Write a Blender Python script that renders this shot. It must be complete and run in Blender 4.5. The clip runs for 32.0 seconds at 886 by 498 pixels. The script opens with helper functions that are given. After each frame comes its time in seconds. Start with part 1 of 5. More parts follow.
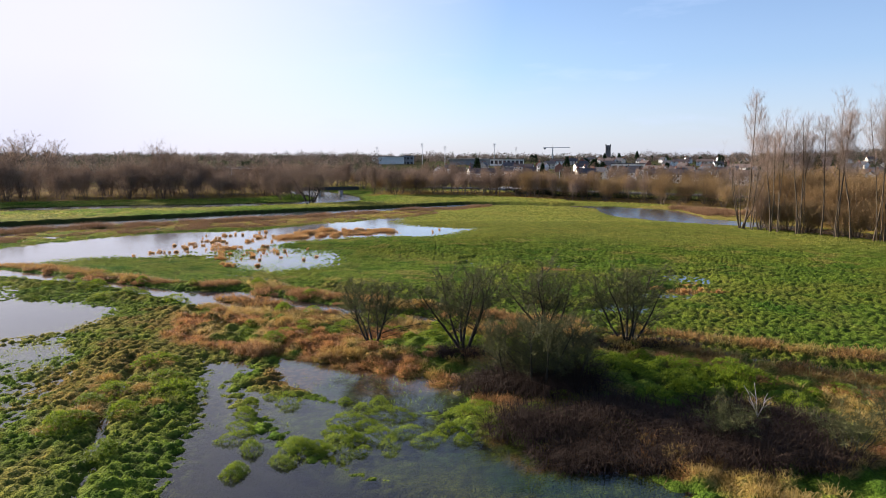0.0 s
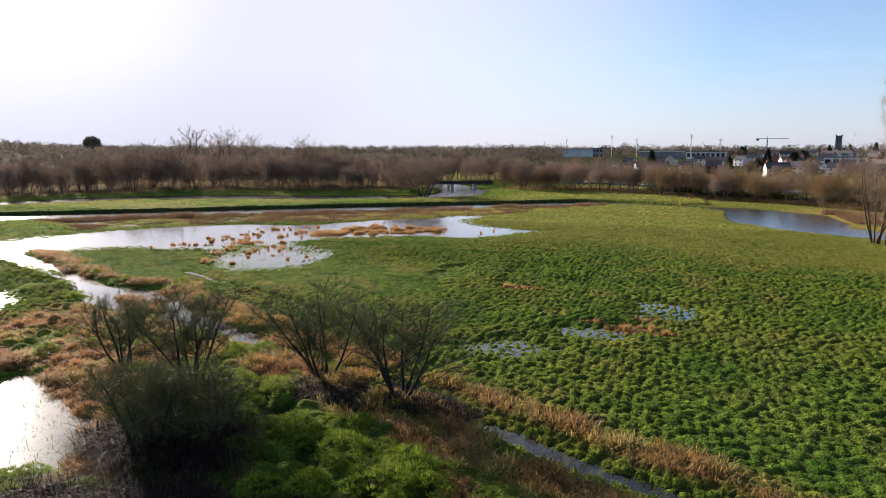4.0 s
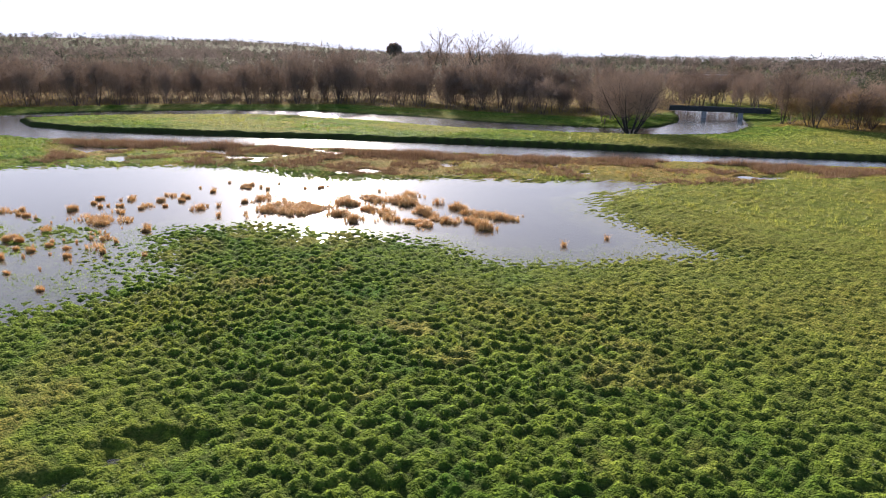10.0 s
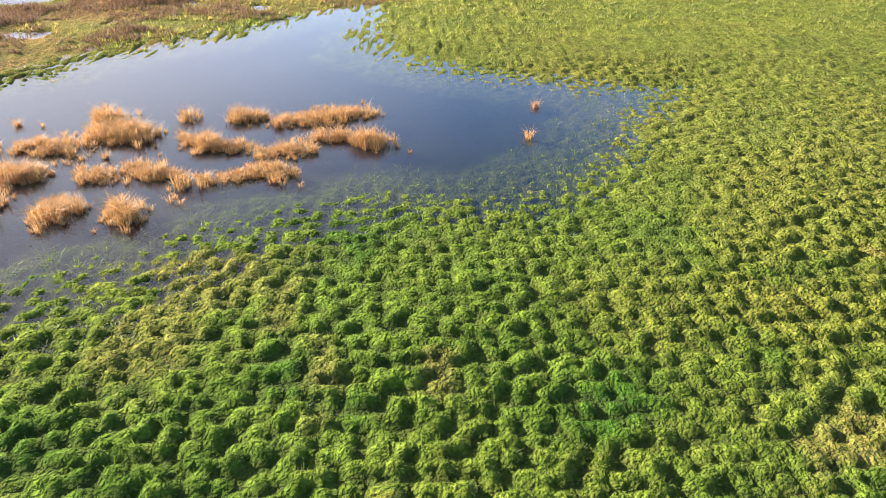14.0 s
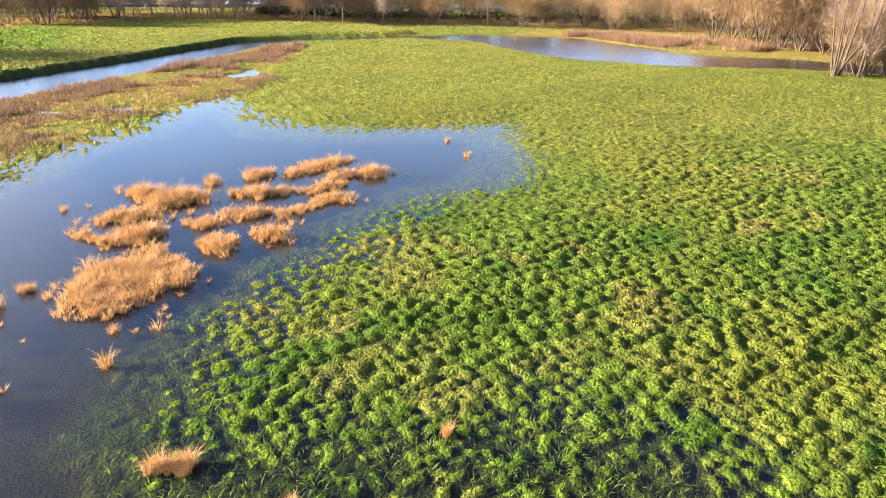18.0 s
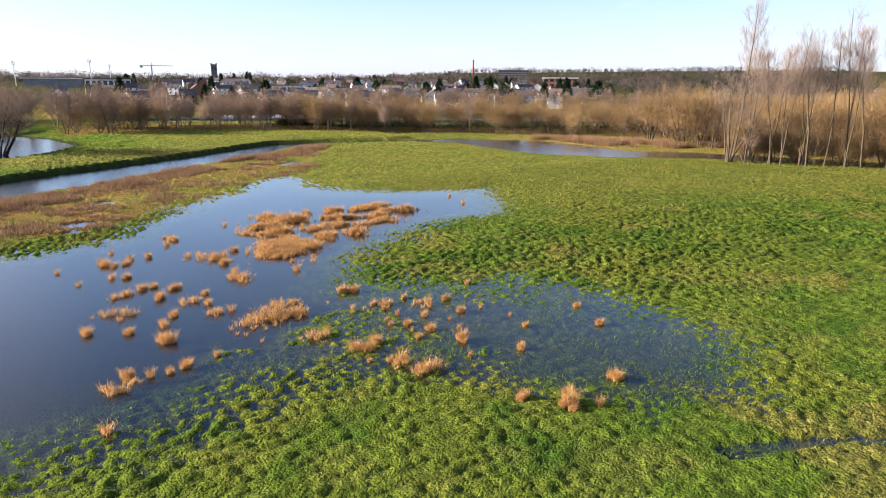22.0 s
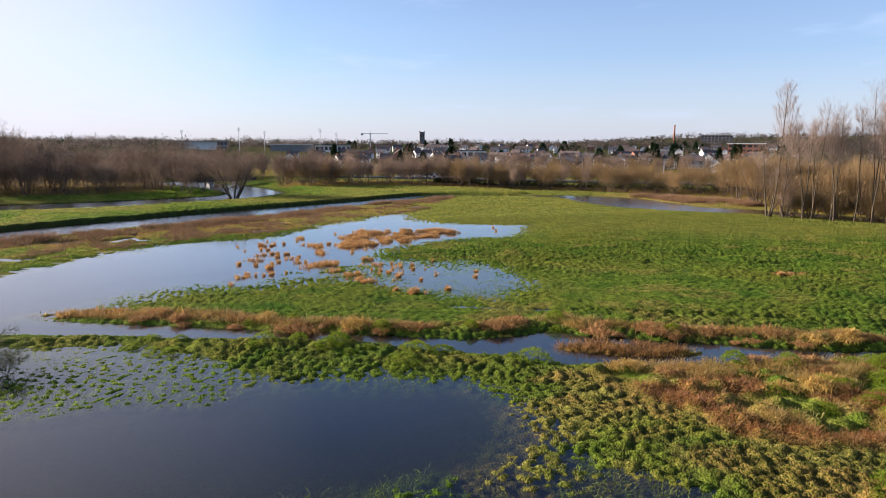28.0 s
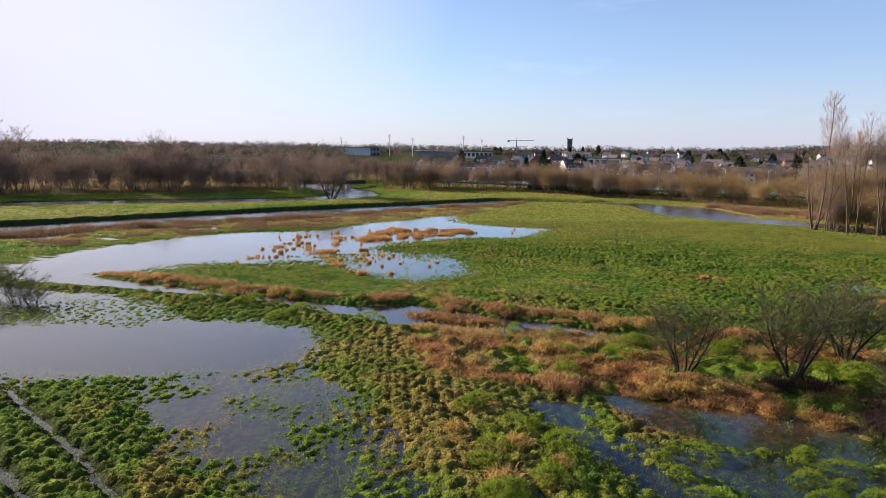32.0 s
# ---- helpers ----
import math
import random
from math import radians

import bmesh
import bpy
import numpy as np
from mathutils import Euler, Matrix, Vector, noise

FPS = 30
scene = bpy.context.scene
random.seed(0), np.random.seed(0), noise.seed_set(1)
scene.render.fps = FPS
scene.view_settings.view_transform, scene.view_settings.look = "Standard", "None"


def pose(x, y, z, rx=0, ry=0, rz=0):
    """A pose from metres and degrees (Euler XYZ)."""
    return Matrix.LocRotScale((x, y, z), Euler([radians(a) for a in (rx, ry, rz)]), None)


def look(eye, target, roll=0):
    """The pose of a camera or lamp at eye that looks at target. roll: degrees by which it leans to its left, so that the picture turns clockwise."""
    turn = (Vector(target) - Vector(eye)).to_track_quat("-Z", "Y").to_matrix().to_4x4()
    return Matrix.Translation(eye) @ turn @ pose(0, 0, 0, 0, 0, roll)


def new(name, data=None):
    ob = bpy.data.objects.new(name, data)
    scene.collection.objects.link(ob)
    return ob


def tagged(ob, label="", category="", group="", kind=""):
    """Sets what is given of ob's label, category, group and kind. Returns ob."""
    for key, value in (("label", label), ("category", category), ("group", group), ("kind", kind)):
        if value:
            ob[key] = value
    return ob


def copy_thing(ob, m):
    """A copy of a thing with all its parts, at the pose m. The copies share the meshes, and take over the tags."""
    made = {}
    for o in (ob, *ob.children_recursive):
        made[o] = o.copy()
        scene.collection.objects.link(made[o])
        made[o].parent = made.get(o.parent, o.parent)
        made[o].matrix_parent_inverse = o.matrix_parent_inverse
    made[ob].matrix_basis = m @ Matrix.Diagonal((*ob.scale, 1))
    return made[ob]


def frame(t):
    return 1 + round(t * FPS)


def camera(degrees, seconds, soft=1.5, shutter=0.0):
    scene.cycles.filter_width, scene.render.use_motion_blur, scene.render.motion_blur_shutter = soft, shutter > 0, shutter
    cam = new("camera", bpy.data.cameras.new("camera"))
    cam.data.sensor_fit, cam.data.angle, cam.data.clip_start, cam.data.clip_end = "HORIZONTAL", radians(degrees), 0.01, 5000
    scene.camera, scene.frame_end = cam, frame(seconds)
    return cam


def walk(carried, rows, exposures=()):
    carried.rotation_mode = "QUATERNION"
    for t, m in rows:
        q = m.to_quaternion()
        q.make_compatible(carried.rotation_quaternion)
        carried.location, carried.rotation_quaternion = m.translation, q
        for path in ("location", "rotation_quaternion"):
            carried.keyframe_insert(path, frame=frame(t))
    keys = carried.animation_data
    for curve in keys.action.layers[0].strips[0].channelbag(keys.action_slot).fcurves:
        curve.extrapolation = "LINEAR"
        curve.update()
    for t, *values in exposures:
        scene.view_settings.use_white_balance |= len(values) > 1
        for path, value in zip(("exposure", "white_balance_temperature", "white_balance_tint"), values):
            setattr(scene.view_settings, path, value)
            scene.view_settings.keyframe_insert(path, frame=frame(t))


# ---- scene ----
cam = camera(68.1, 32.0, soft=0.9)
METRES, EYE, TILT, LEAN, TURN = 269.23, 14.0, 0.0, 0.0, 0.0
ROWS = [
    (0.0, 0.0, 0.0, 0.0, -0.0, -7.8, 0.01),
    (0.5, 0.0098, 0.0012, 0.0003, 1.67, -7.81, 0.0),
    (1.0, 0.0208, 0.0032, 0.0006, 3.59, -7.96, -0.0),
    (1.5, 0.0328, 0.0069, 0.0009, 5.85, -8.12, 0.02),
    (2.0, 0.0459, 0.0123, 0.0012, 8.02, -8.19, 0.04),
    (2.5, 0.0597, 0.0196, 0.0012, 10.45, -8.23, 0.06),
    (3.0, 0.0725, 0.0303, 0.0012, 12.94, -8.26, 0.0),
    (3.5, 0.0855, 0.0427, 0.0012, 15.43, -8.33, 0.03),
    (4.0, 0.1013, 0.054, 0.0012, 18.03, -8.45, 0.04),
    (4.5, 0.1175, 0.0667, 0.0012, 20.17, -8.67, 0.0),
    (7.0, 0.156, 0.1672, 0.0007, 35.23, -9.72, -0.22),
    (7.5, 0.1556, 0.1933, 0.001, 37.65, -10.18, -0.3),
    (8.0, 0.1516, 0.219, 0.0012, 39.7, -10.92, -0.39),
    (8.5, 0.144, 0.2446, 0.0012, 41.66, -11.66, -0.57),
    (9.0, 0.1315, 0.2692, 0.0013, 43.33, -12.92, -0.74),
    (9.5, 0.1155, 0.2914, 0.0008, 44.37, -14.21, -0.84),
    (10.0, 0.0965, 0.3107, 0.0002, 44.42, -16.14, -0.88),
    (10.5, 0.0749, 0.3269, -0.0011, 43.26, -18.27, -0.88),
    (11.0, 0.0511, 0.3395, -0.0019, 40.19, -20.95, -0.81),
    (11.5, 0.0303, 0.3468, -0.0024, 34.59, -23.86, -0.67),
    (12.0, 0.0148, 0.3503, -0.0032, 26.92, -27.1, -0.54),
    (12.5, 0.0024, 0.3524, -0.0039, 18.52, -29.31, -0.46),
    (13.0, -0.009, 0.3536, -0.0042, 10.47, -30.63, -0.45),
    (13.5, -0.0207, 0.3541, -0.0043, 2.76, -31.54, -0.43),
    (14.0, -0.0338, 0.3537, -0.0041, -4.81, -32.02, -0.4),
    (14.5, -0.0486, 0.3518, -0.0037, -12.17, -31.62, -0.38),
    (16.5, -0.0853, 0.3411, -0.0024, -27.0, -27.78, -0.54),
    (17.0, -0.0948, 0.3366, -0.0021, -30.04, -26.3, -0.51),
    (17.5, -0.1045, 0.3316, -0.0019, -32.0, -24.99, -0.52),
    (18.0, -0.1133, 0.3262, -0.0018, -34.33, -23.85, -0.53),
    (18.5, -0.1226, 0.3196, -0.0017, -35.42, -22.6, -0.47),
    (19.0, -0.1319, 0.3122, -0.0018, -36.14, -21.26, -0.44),
    (19.5, -0.1409, 0.304, -0.0018, -36.71, -19.96, -0.45),
    (20.0, -0.1494, 0.2949, -0.0019, -37.13, -18.57, -0.39),
    (20.5, -0.1574, 0.2849, -0.0019, -37.35, -17.34, -0.41),
    (21.0, -0.1648, 0.2743, -0.0021, -37.2, -16.21, -0.4),
    (21.5, -0.1716, 0.2627, -0.002, -36.78, -15.21, -0.39),
    (22.0, -0.1777, 0.2502, -0.0019, -36.08, -14.31, -0.36),
    (22.5, -0.1825, 0.2375, -0.0019, -35.12, -13.52, -0.33),
    (23.0, -0.1865, 0.2242, -0.0016, -34.03, -12.82, -0.38),
    (23.5, -0.1887, 0.2113, -0.0016, -32.84, -12.16, -0.35),
    (24.0, -0.1906, 0.1979, -0.0013, -31.66, -11.66, -0.31),
    (24.5, -0.1913, 0.1845, -0.001, -30.26, -11.2, -0.28),
    (25.0, -0.1908, 0.1713, -0.0006, -28.78, -10.82, -0.23),
    (25.5, -0.1894, 0.1577, -0.0004, -27.26, -10.45, -0.26),
    (27.5, -0.1737, 0.1061, -0.0001, -20.31, -9.12, -0.31),
    (28.0, -0.1674, 0.0945, 0.0004, -18.44, -8.95, -0.32),
    (28.5, -0.1603, 0.0834, 0.0007, -16.59, -8.78, -0.3),
    (29.0, -0.1524, 0.0729, 0.0008, -14.85, -8.73, -0.34),
    (29.5, -0.1438, 0.063, 0.001, -13.08, -8.65, -0.36),
    (30.0, -0.1345, 0.0536, 0.0013, -11.21, -8.59, -0.39),
    (30.5, -0.1245, 0.0449, 0.0018, -9.4, -8.62, -0.48),
    (31.0, -0.1139, 0.0372, 0.0024, -7.86, -8.59, -0.55),
    (31.5, -0.1027, 0.0304, 0.003, -6.14, -8.54, -0.6),
    (32.0, -0.0912, 0.0246, 0.0037, -4.52, -8.55, -0.7),
]
EXPOSURE = [(0.0, 1.41, 5950, 16), (4.5, 1.3, 5950, 15), (9.0, 1.52, 5850, 15), (10.5, 1.8, 5740, 16), (13.0, 2.27, 5800, 14), (14.5, 2.48, 5850, 14), (17.0, 2.64, 6020, 18), (19.5, 2.6, 6030, 19), (21.0, 2.12, 5990, 17), (23.0, 1.70, 6040, 18), (28.0, 1.38, 5980, 18), (32.0, 1.34, 5930, 18)]
walk(cam, [(t, pose(0, 0, EYE, TILT, LEAN, TURN) @ pose(METRES * x, METRES * y, METRES * z, 90 + pitch, roll, yaw)) for t, x, y, z, yaw, pitch, roll in ROWS],
     exposures=EXPOSURE)

# ---- light: low winter sun and clear sky ----
SUN_AZ, SUN_EL = 55.0, 17.0          # degrees to the left of +y, above the horizon
world = bpy.data.worlds.new("sky")
scene.world = world
world.use_nodes = True
wn, wl = world.node_tree.nodes, world.node_tree.links
sky = wn.new("ShaderNodeTexSky")
sky.sky_type, sky.sun_disc = "NISHITA", False
sky.sun_elevation, sky.sun_rotation = radians(SUN_EL), radians(-SUN_AZ)
sky.altitude = 500
sky.air_density, sky.dust_density, sky.ozone_density = 1.0, 0.9, 2.8
wn["Background"].inputs["Strength"].default_value = 0.066
# thin fair-weather wisps low over the horizon
geo = wn.new("ShaderNodeTexCoord")
squash = wn.new("ShaderNodeMapping")
squash.inputs["Scale"].default_value = (3.2, 3.2, 15.0)
wisp = wn.new("ShaderNodeTexNoise")
wisp.inputs["Scale"].default_value, wisp.inputs["Detail"].default_value, wisp.inputs["Roughness"].default_value = 1.3, 5.0, 0.6
thin_ = wn.new("ShaderNodeMapRange")
for k_, v_ in (("From Min", 0.56), ("From Max", 0.80), ("To Min", 0.22), ("To Max", 0.60)):
    thin_.inputs[k_].default_value = v_
lit = wn.new("ShaderNodeMix")
lit.data_type = "RGBA"
lit.inputs[7].default_value = (4.4, 5.2, 6.4, 1.0)
wl.new(geo.outputs["Generated"], squash.inputs["Vector"])
wl.new(squash.outputs["Vector"], wisp.inputs["Vector"])
wl.new(wisp.outputs["Fac"], thin_.inputs["Value"])
span = wn.new("ShaderNodeSeparateXYZ")
wl.new(geo.outputs["Generated"], span.inputs["Vector"])
fade = wn.new("ShaderNodeMapRange")
for k_, v_ in (("From Min", 0.16), ("From Max", 0.42), ("To Min", 1.0), ("To Max", 0.0)):
    fade.inputs[k_].default_value = v_
wl.new(span.outputs["Z"], fade.inputs["Value"])
amount = wn.new("ShaderNodeMath")
amount.operation = "MULTIPLY"
wl.new(thin_.outputs["Result"], amount.inputs[0])
wl.new(fade.outputs["Result"], amount.inputs[1])
wl.new(amount.outputs[0], lit.inputs[0])
wl.new(sky.outputs["Color"], lit.inputs[6])
toward = wn.new("ShaderNodeVectorMath")
toward.operation = "DOT_PRODUCT"
toward.inputs[1].default_value = (-math.sin(radians(SUN_AZ)) * math.cos(radians(SUN_EL)), math.cos(radians(SUN_AZ)) * math.cos(radians(SUN_EL)), math.sin(radians(SUN_EL)))
wl.new(geo.outputs["Generated"], toward.inputs[0])
near_sun = wn.new("ShaderNodeMapRange")
for k_, v_ in (("From Min", 0.52), ("From Max", 0.88), ("To Min", 0.0), ("To Max", 1.0)):
    near_sun.inputs[k_].default_value = v_
wl.new(toward.outputs["Value"], near_sun.inputs["Value"])
veil = wn.new("ShaderNodeMix")
veil.data_type = "RGBA"
veil.inputs[7].default_value = (5.5, 5.35, 5.5, 1.0)
wl.new(near_sun.outputs["Result"], veil.inputs[0])
wl.new(lit.outputs[2], veil.inputs[6])
ring = wn.new("ShaderNodeMapRange")          # bright ring of scattered light close round the sun
for k_, v_ in (("From Min", 0.92), ("From Max", 1.0), ("To Min", 0.0), ("To Max", 1.0)):
    ring.inputs[k_].default_value = v_
ring.interpolation_type = "SMOOTHERSTEP"
wl.new(toward.outputs["Value"], ring.inputs["Value"])
corona = wn.new("ShaderNodeMix")
corona.data_type = "RGBA"
corona.inputs[7].default_value = (6.9, 6.6, 6.6, 1.0)
wl.new(ring.outputs["Result"], corona.inputs[0])
wl.new(veil.outputs[2], corona.inputs[6])
parts_ = wn.new("ShaderNodeSeparateXYZ")
wl.new(geo.outputs["Generated"], parts_.inputs["Vector"])
low_ = wn.new("ShaderNodeMapRange")
for k_, v_ in (("From Min", -0.01), ("From Max", 0.13), ("To Min", 0.6), ("To Max", 0.0)):
    low_.inputs[k_].default_value = v_
wl.new(parts_.outputs["Z"], low_.inputs["Value"])
mist = wn.new("ShaderNodeMix")
mist.data_type = "RGBA"
mist.inputs[7].default_value = (4.4, 4.4, 4.9, 1.0)
wl.new(low_.outputs["Result"], mist.inputs[0])
wl.new(corona.outputs[2], mist.inputs[6])
wl.new(mist.outputs[2], wn["Background"].inputs["Color"])
sun = new("sun", bpy.data.lights.new("sun", "SUN"))
sun.data.energy, sun.data.angle, sun.data.color = 5.0, radians(0.6), (1.0, 0.86, 0.68)
sx, sy, sz = -math.sin(radians(SUN_AZ)) * math.cos(radians(SUN_EL)), math.cos(radians(SUN_AZ)) * math.cos(radians(SUN_EL)), math.sin(radians(SUN_EL))
sun.matrix_world = look((sx * 100, sy * 100, sz * 100), (0, 0, 0))

# ---- materials ----
def nodes_of(name):
    m = bpy.data.materials.new(name)
    m.use_nodes = True
    return m, m.node_tree.nodes, m.node_tree.links


def ramp_mix(n, l, fac, a, b):
    mx = n.new("ShaderNodeMix")
    mx.data_type = "RGBA"
    for sock, v in ((mx.inputs[0], fac), (mx.inputs[6], a), (mx.inputs[7], b)):
        if isinstance(v, tuple):
            sock.default_value = (*v, 1.0)
        elif isinstance(v, (int, float)):
            sock.default_value = v
        else:
            l.new(v, sock)
    return mx.outputs[2]


def noise_fac(n, l, scale, lo=0.35, hi=0.65, detail=3.0, vec=None):
    if vec is None:
        vec = n.new("ShaderNodeTexCoord").outputs["Object"]
    t = n.new("ShaderNodeTexNoise")
    t.inputs["Scale"].default_value, t.inputs["Detail"].default_value = scale, detail
    l.new(vec, t.inputs["Vector"])
    r = n.new("ShaderNodeMapRange")
    r.inputs["From Min"].default_value, r.inputs["From Max"].default_value = lo, hi
    l.new(t.outputs["Fac"], r.inputs["Value"])
    return r.outputs["Result"]


def world_vec(n):
    return n.new("ShaderNodeNewGeometry").outputs["Position"]


def plain(name, a, b, scale=3.0, rough=0.8, bump=0.0, bump_scale=20.0, metal=0.0, spec=0.3):
    """A surface of two tones mixed at a coarse and a fine scale."""
    m, n, l = nodes_of(name)
    p = n["Principled BSDF"]
    c = ramp_mix(n, l, noise_fac(n, l, scale), a, b)
    c = ramp_mix(n, l, noise_fac(n, l, scale * 9, 0.3, 0.9), c, tuple(v * 0.7 for v in a))
    l.new(c, p.inputs["Base Color"])
    p.inputs["Roughness"].default_value, p.inputs["Metallic"].default_value = rough, metal
    p.inputs["Specular IOR Level"].default_value = spec
    if bump:
        b_ = n.new("ShaderNodeBump")
        b_.inputs["Strength"].default_value = bump
        l.new(noise_fac(n, l, bump_scale, 0.2, 0.8), b_.inputs["Height"])
        l.new(b_.outputs["Normal"], p.inputs["Normal"])
    return m


def cover_colour(n, l, per_blade):
    """Colour of the ground cover: grass, straw, rust-brown litter, muddy beds and painted gap shade, as the cover
    attribute lays them out.
    """
    at = n.new("ShaderNodeAttribute")
    at.attribute_name = "cover"
    sp = n.new("ShaderNodeSeparateColor")
    l.new(at.outputs["Color"], sp.inputs["Color"])
    pos = world_vec(n)
    grass = ramp_mix(n, l, noise_fac(n, l, 0.9, 0.35, 0.65, 4, pos), GRASS_DEEP, GRASS_BRIGHT)
    grass = ramp_mix(n, l, noise_fac(n, l, 0.07, 0.45, 0.82, 3, pos), grass, GRASS_YELLOW)
    grass = ramp_mix(n, l, noise_fac(n, l, 0.21, 0.52, 0.70, 4, pos), grass, (0.055, 0.135, 0.012))
    straw = ramp_mix(n, l, noise_fac(n, l, 1.7, 0.3, 0.7, 3, pos), STRAW_DARK, STRAW_PALE)
    if per_blade:
        gi = n.new("ShaderNodeNewGeometry").outputs["Random Per Island"]
        grass = ramp_mix(n, l, gi, grass, tuple(1.15 * v for v in GRASS_BRIGHT))
        straw = ramp_mix(n, l, gi, straw, STRAW_PALE)
    c = ramp_mix(n, l, sp.outputs[0], grass, straw)
    c = ramp_mix(n, l, sp.outputs[1], c, ramp_mix(n, l, noise_fac(n, l, 2.3, 0.3, 0.7, 3, pos), RUST_DARK, RUST_PALE))
    return ramp_mix(n, l, sp.outputs[2], c, MUD_SHADE), pos


GRASS_DEEP, GRASS_BRIGHT, GRASS_YELLOW = (0.072, 0.125, 0.013), (0.184, 0.265, 0.026), (0.26, 0.24, 0.032)
STRAW_DARK, STRAW_PALE = (0.27, 0.165, 0.04), (0.50, 0.35, 0.11)
# the last colour serves muddy beds and the shade painted between humps
RUST_DARK, RUST_PALE, MUD_SHADE = (0.19, 0.085, 0.028), (0.50, 0.25, 0.085), (0.035, 0.030, 0.018)

M_GROUND, n, l = nodes_of("meadow_ground")
col, pos = cover_colour(n, l, False)
dark = n.new("ShaderNodeTexVoronoi")
dark.inputs["Scale"].default_value = 1.7
l.new(pos, dark.inputs["Vector"])
p = n["Principled BSDF"]
l.new(ramp_mix(n, l, noise_fac(n, l, 7.0, 0.35, 0.75, 4, pos), col, tuple(v * 0.55 for v in GRASS_DEEP)), p.inputs["Base Color"])
p.inputs["Roughness"].default_value = 1.0
p.inputs["Specular IOR Level"].default_value = 0.03
bp = n.new("ShaderNodeBump")
bp.inputs["Strength"].default_value, bp.inputs["Distance"].default_value = 0.9, 0.25
bp.invert = True
mth = n.new("ShaderNodeMath")
mth.operation = "ADD"
l.new(dark.outputs["Distance"], mth.inputs[0])
l.new(noise_fac(n, l, 9.0, 0.2, 0.8, 4, pos), mth.inputs[1])
l.new(mth.outputs[0], bp.inputs["Height"])
l.new(bp.outputs["Normal"], p.inputs["Normal"])


def blade_material(name, colour_of, rough=0.45, through_light=0.35, gloss=0.12):
    m, n, l = nodes_of(name)
    p = n["Principled BSDF"]
    c = colour_of(n, l)
    l.new(c, p.inputs["Base Color"])
    p.inputs["Roughness"].default_value = rough
    p.inputs["Specular IOR Level"].default_value = gloss
    tr = n.new("ShaderNodeBsdfTranslucent")
    l.new(c, tr.inputs["Color"])
    mx = n.new("ShaderNodeMixShader")
    mx.inputs[0].default_value = through_light
    l.new(p.outputs[0], mx.inputs[1])
    l.new(tr.outputs[0], mx.inputs[2])
    l.new(mx.outputs[0], n["Material Output"].inputs["Surface"])
    return m


def island_mix(a, b):
    return lambda n, l: ramp_mix(n, l, n.new("ShaderNodeNewGeometry").outputs["Random Per Island"], a, b)


def tree_mix(a, b):
    """Twigs that differ within a crown, and crowns that differ from tree to tree."""
    def colour(n, l):
        c = island_mix(a, b)(n, l)
        own = n.new("ShaderNodeObjectInfo").outputs["Random"]
        c = ramp_mix(n, l, own, c, ramp_mix(n, l, own, tuple(v * 0.45 for v in a), b))
        return c
    return colour


M_BLADE = blade_material("grass_blades", lambda n, l: cover_colour(n, l, True)[0], 0.62, 0.62, 0.5)
M_REED = blade_material("dry_reed", island_mix((0.34, 0.17, 0.05), (0.72, 0.46, 0.19)), 0.6)
M_BROWNREED = blade_material("brown_reed", island_mix((0.12, 0.066, 0.036), (0.38, 0.24, 0.13)), 0.8, 0.2)
M_IVY = blade_material("dark_leaves", island_mix((0.016, 0.030, 0.010), (0.045, 0.070, 0.020)), 0.5)
M_BRAMBLE = blade_material("bramble", island_mix((0.016, 0.010, 0.007), (0.055, 0.034, 0.022)), 0.8, 0.05)
M_CONIFER = blade_material("conifer_needles", island_mix((0.012, 0.026, 0.012), (0.035, 0.06, 0.022)), 0.6, 0.15)
M_TWIG = blade_material("twigs_brown", tree_mix((0.15, 0.108, 0.078), (0.38, 0.275, 0.20)), 0.9, 0.18, 0.0)
def far_colour(n, l):
    pos = world_vec(n)
    c = ramp_mix(n, l, noise_fac(n, l, 0.03, 0.4, 0.6, 2, pos), (0.075, 0.062, 0.054), (0.14, 0.114, 0.098))
    return ramp_mix(n, l, noise_fac(n, l, 0.021, 0.54, 0.62, 2, pos), c, (0.03, 0.042, 0.022))


M_TWIG_WOOD = blade_material("twigs_wood", tree_mix((0.10, 0.074, 0.056), (0.26, 0.19, 0.14)), 0.9, 0.2, 0.0)
M_FARWOOD = blade_material("far_wood", far_colour, 1.0, 0.5, 0.0)
M_TWIG_GOLD = blade_material("twigs_gold", tree_mix((0.15, 0.096, 0.045), (0.36, 0.245, 0.118)), 0.9, 0.16, 0.0)
M_TWIG_GREY = blade_material("twigs_grey", island_mix((0.24, 0.175, 0.135), (0.47, 0.36, 0.29)), 0.8, 0.3)
M_TWIG_DARK = blade_material("twigs_dark", island_mix((0.045, 0.05, 0.018), (0.12, 0.12, 0.045)), 0.7, 0.15)
M_BARK = plain("bark", (0.07, 0.052, 0.038), (0.16, 0.115, 0.08), 2.0, 0.9, 0.5, 15)
M_BARK_WARM = plain("bark_warm", (0.06, 0.044, 0.028), (0.15, 0.11, 0.066), 1.5, 0.85, 0.5, 12)
M_BARK_PALE = plain("bark_pale", (0.15, 0.11, 0.07), (0.28, 0.21, 0.14), 1.5, 0.85, 0.5, 12)
M_BARK_DARK = plain("bark_dark", (0.02, 0.017, 0.013), (0.05, 0.042, 0.03), 2.0, 0.9, 0.5, 15)
M_DEADWOOD = plain("dead_wood", (0.38, 0.34, 0.29), (0.55, 0.50, 0.44), 3.0, 0.8)
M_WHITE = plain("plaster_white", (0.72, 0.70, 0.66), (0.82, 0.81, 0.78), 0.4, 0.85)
M_CREAM = plain("plaster_cream", (0.55, 0.49, 0.40), (0.64, 0.58, 0.49), 0.4, 0.85)
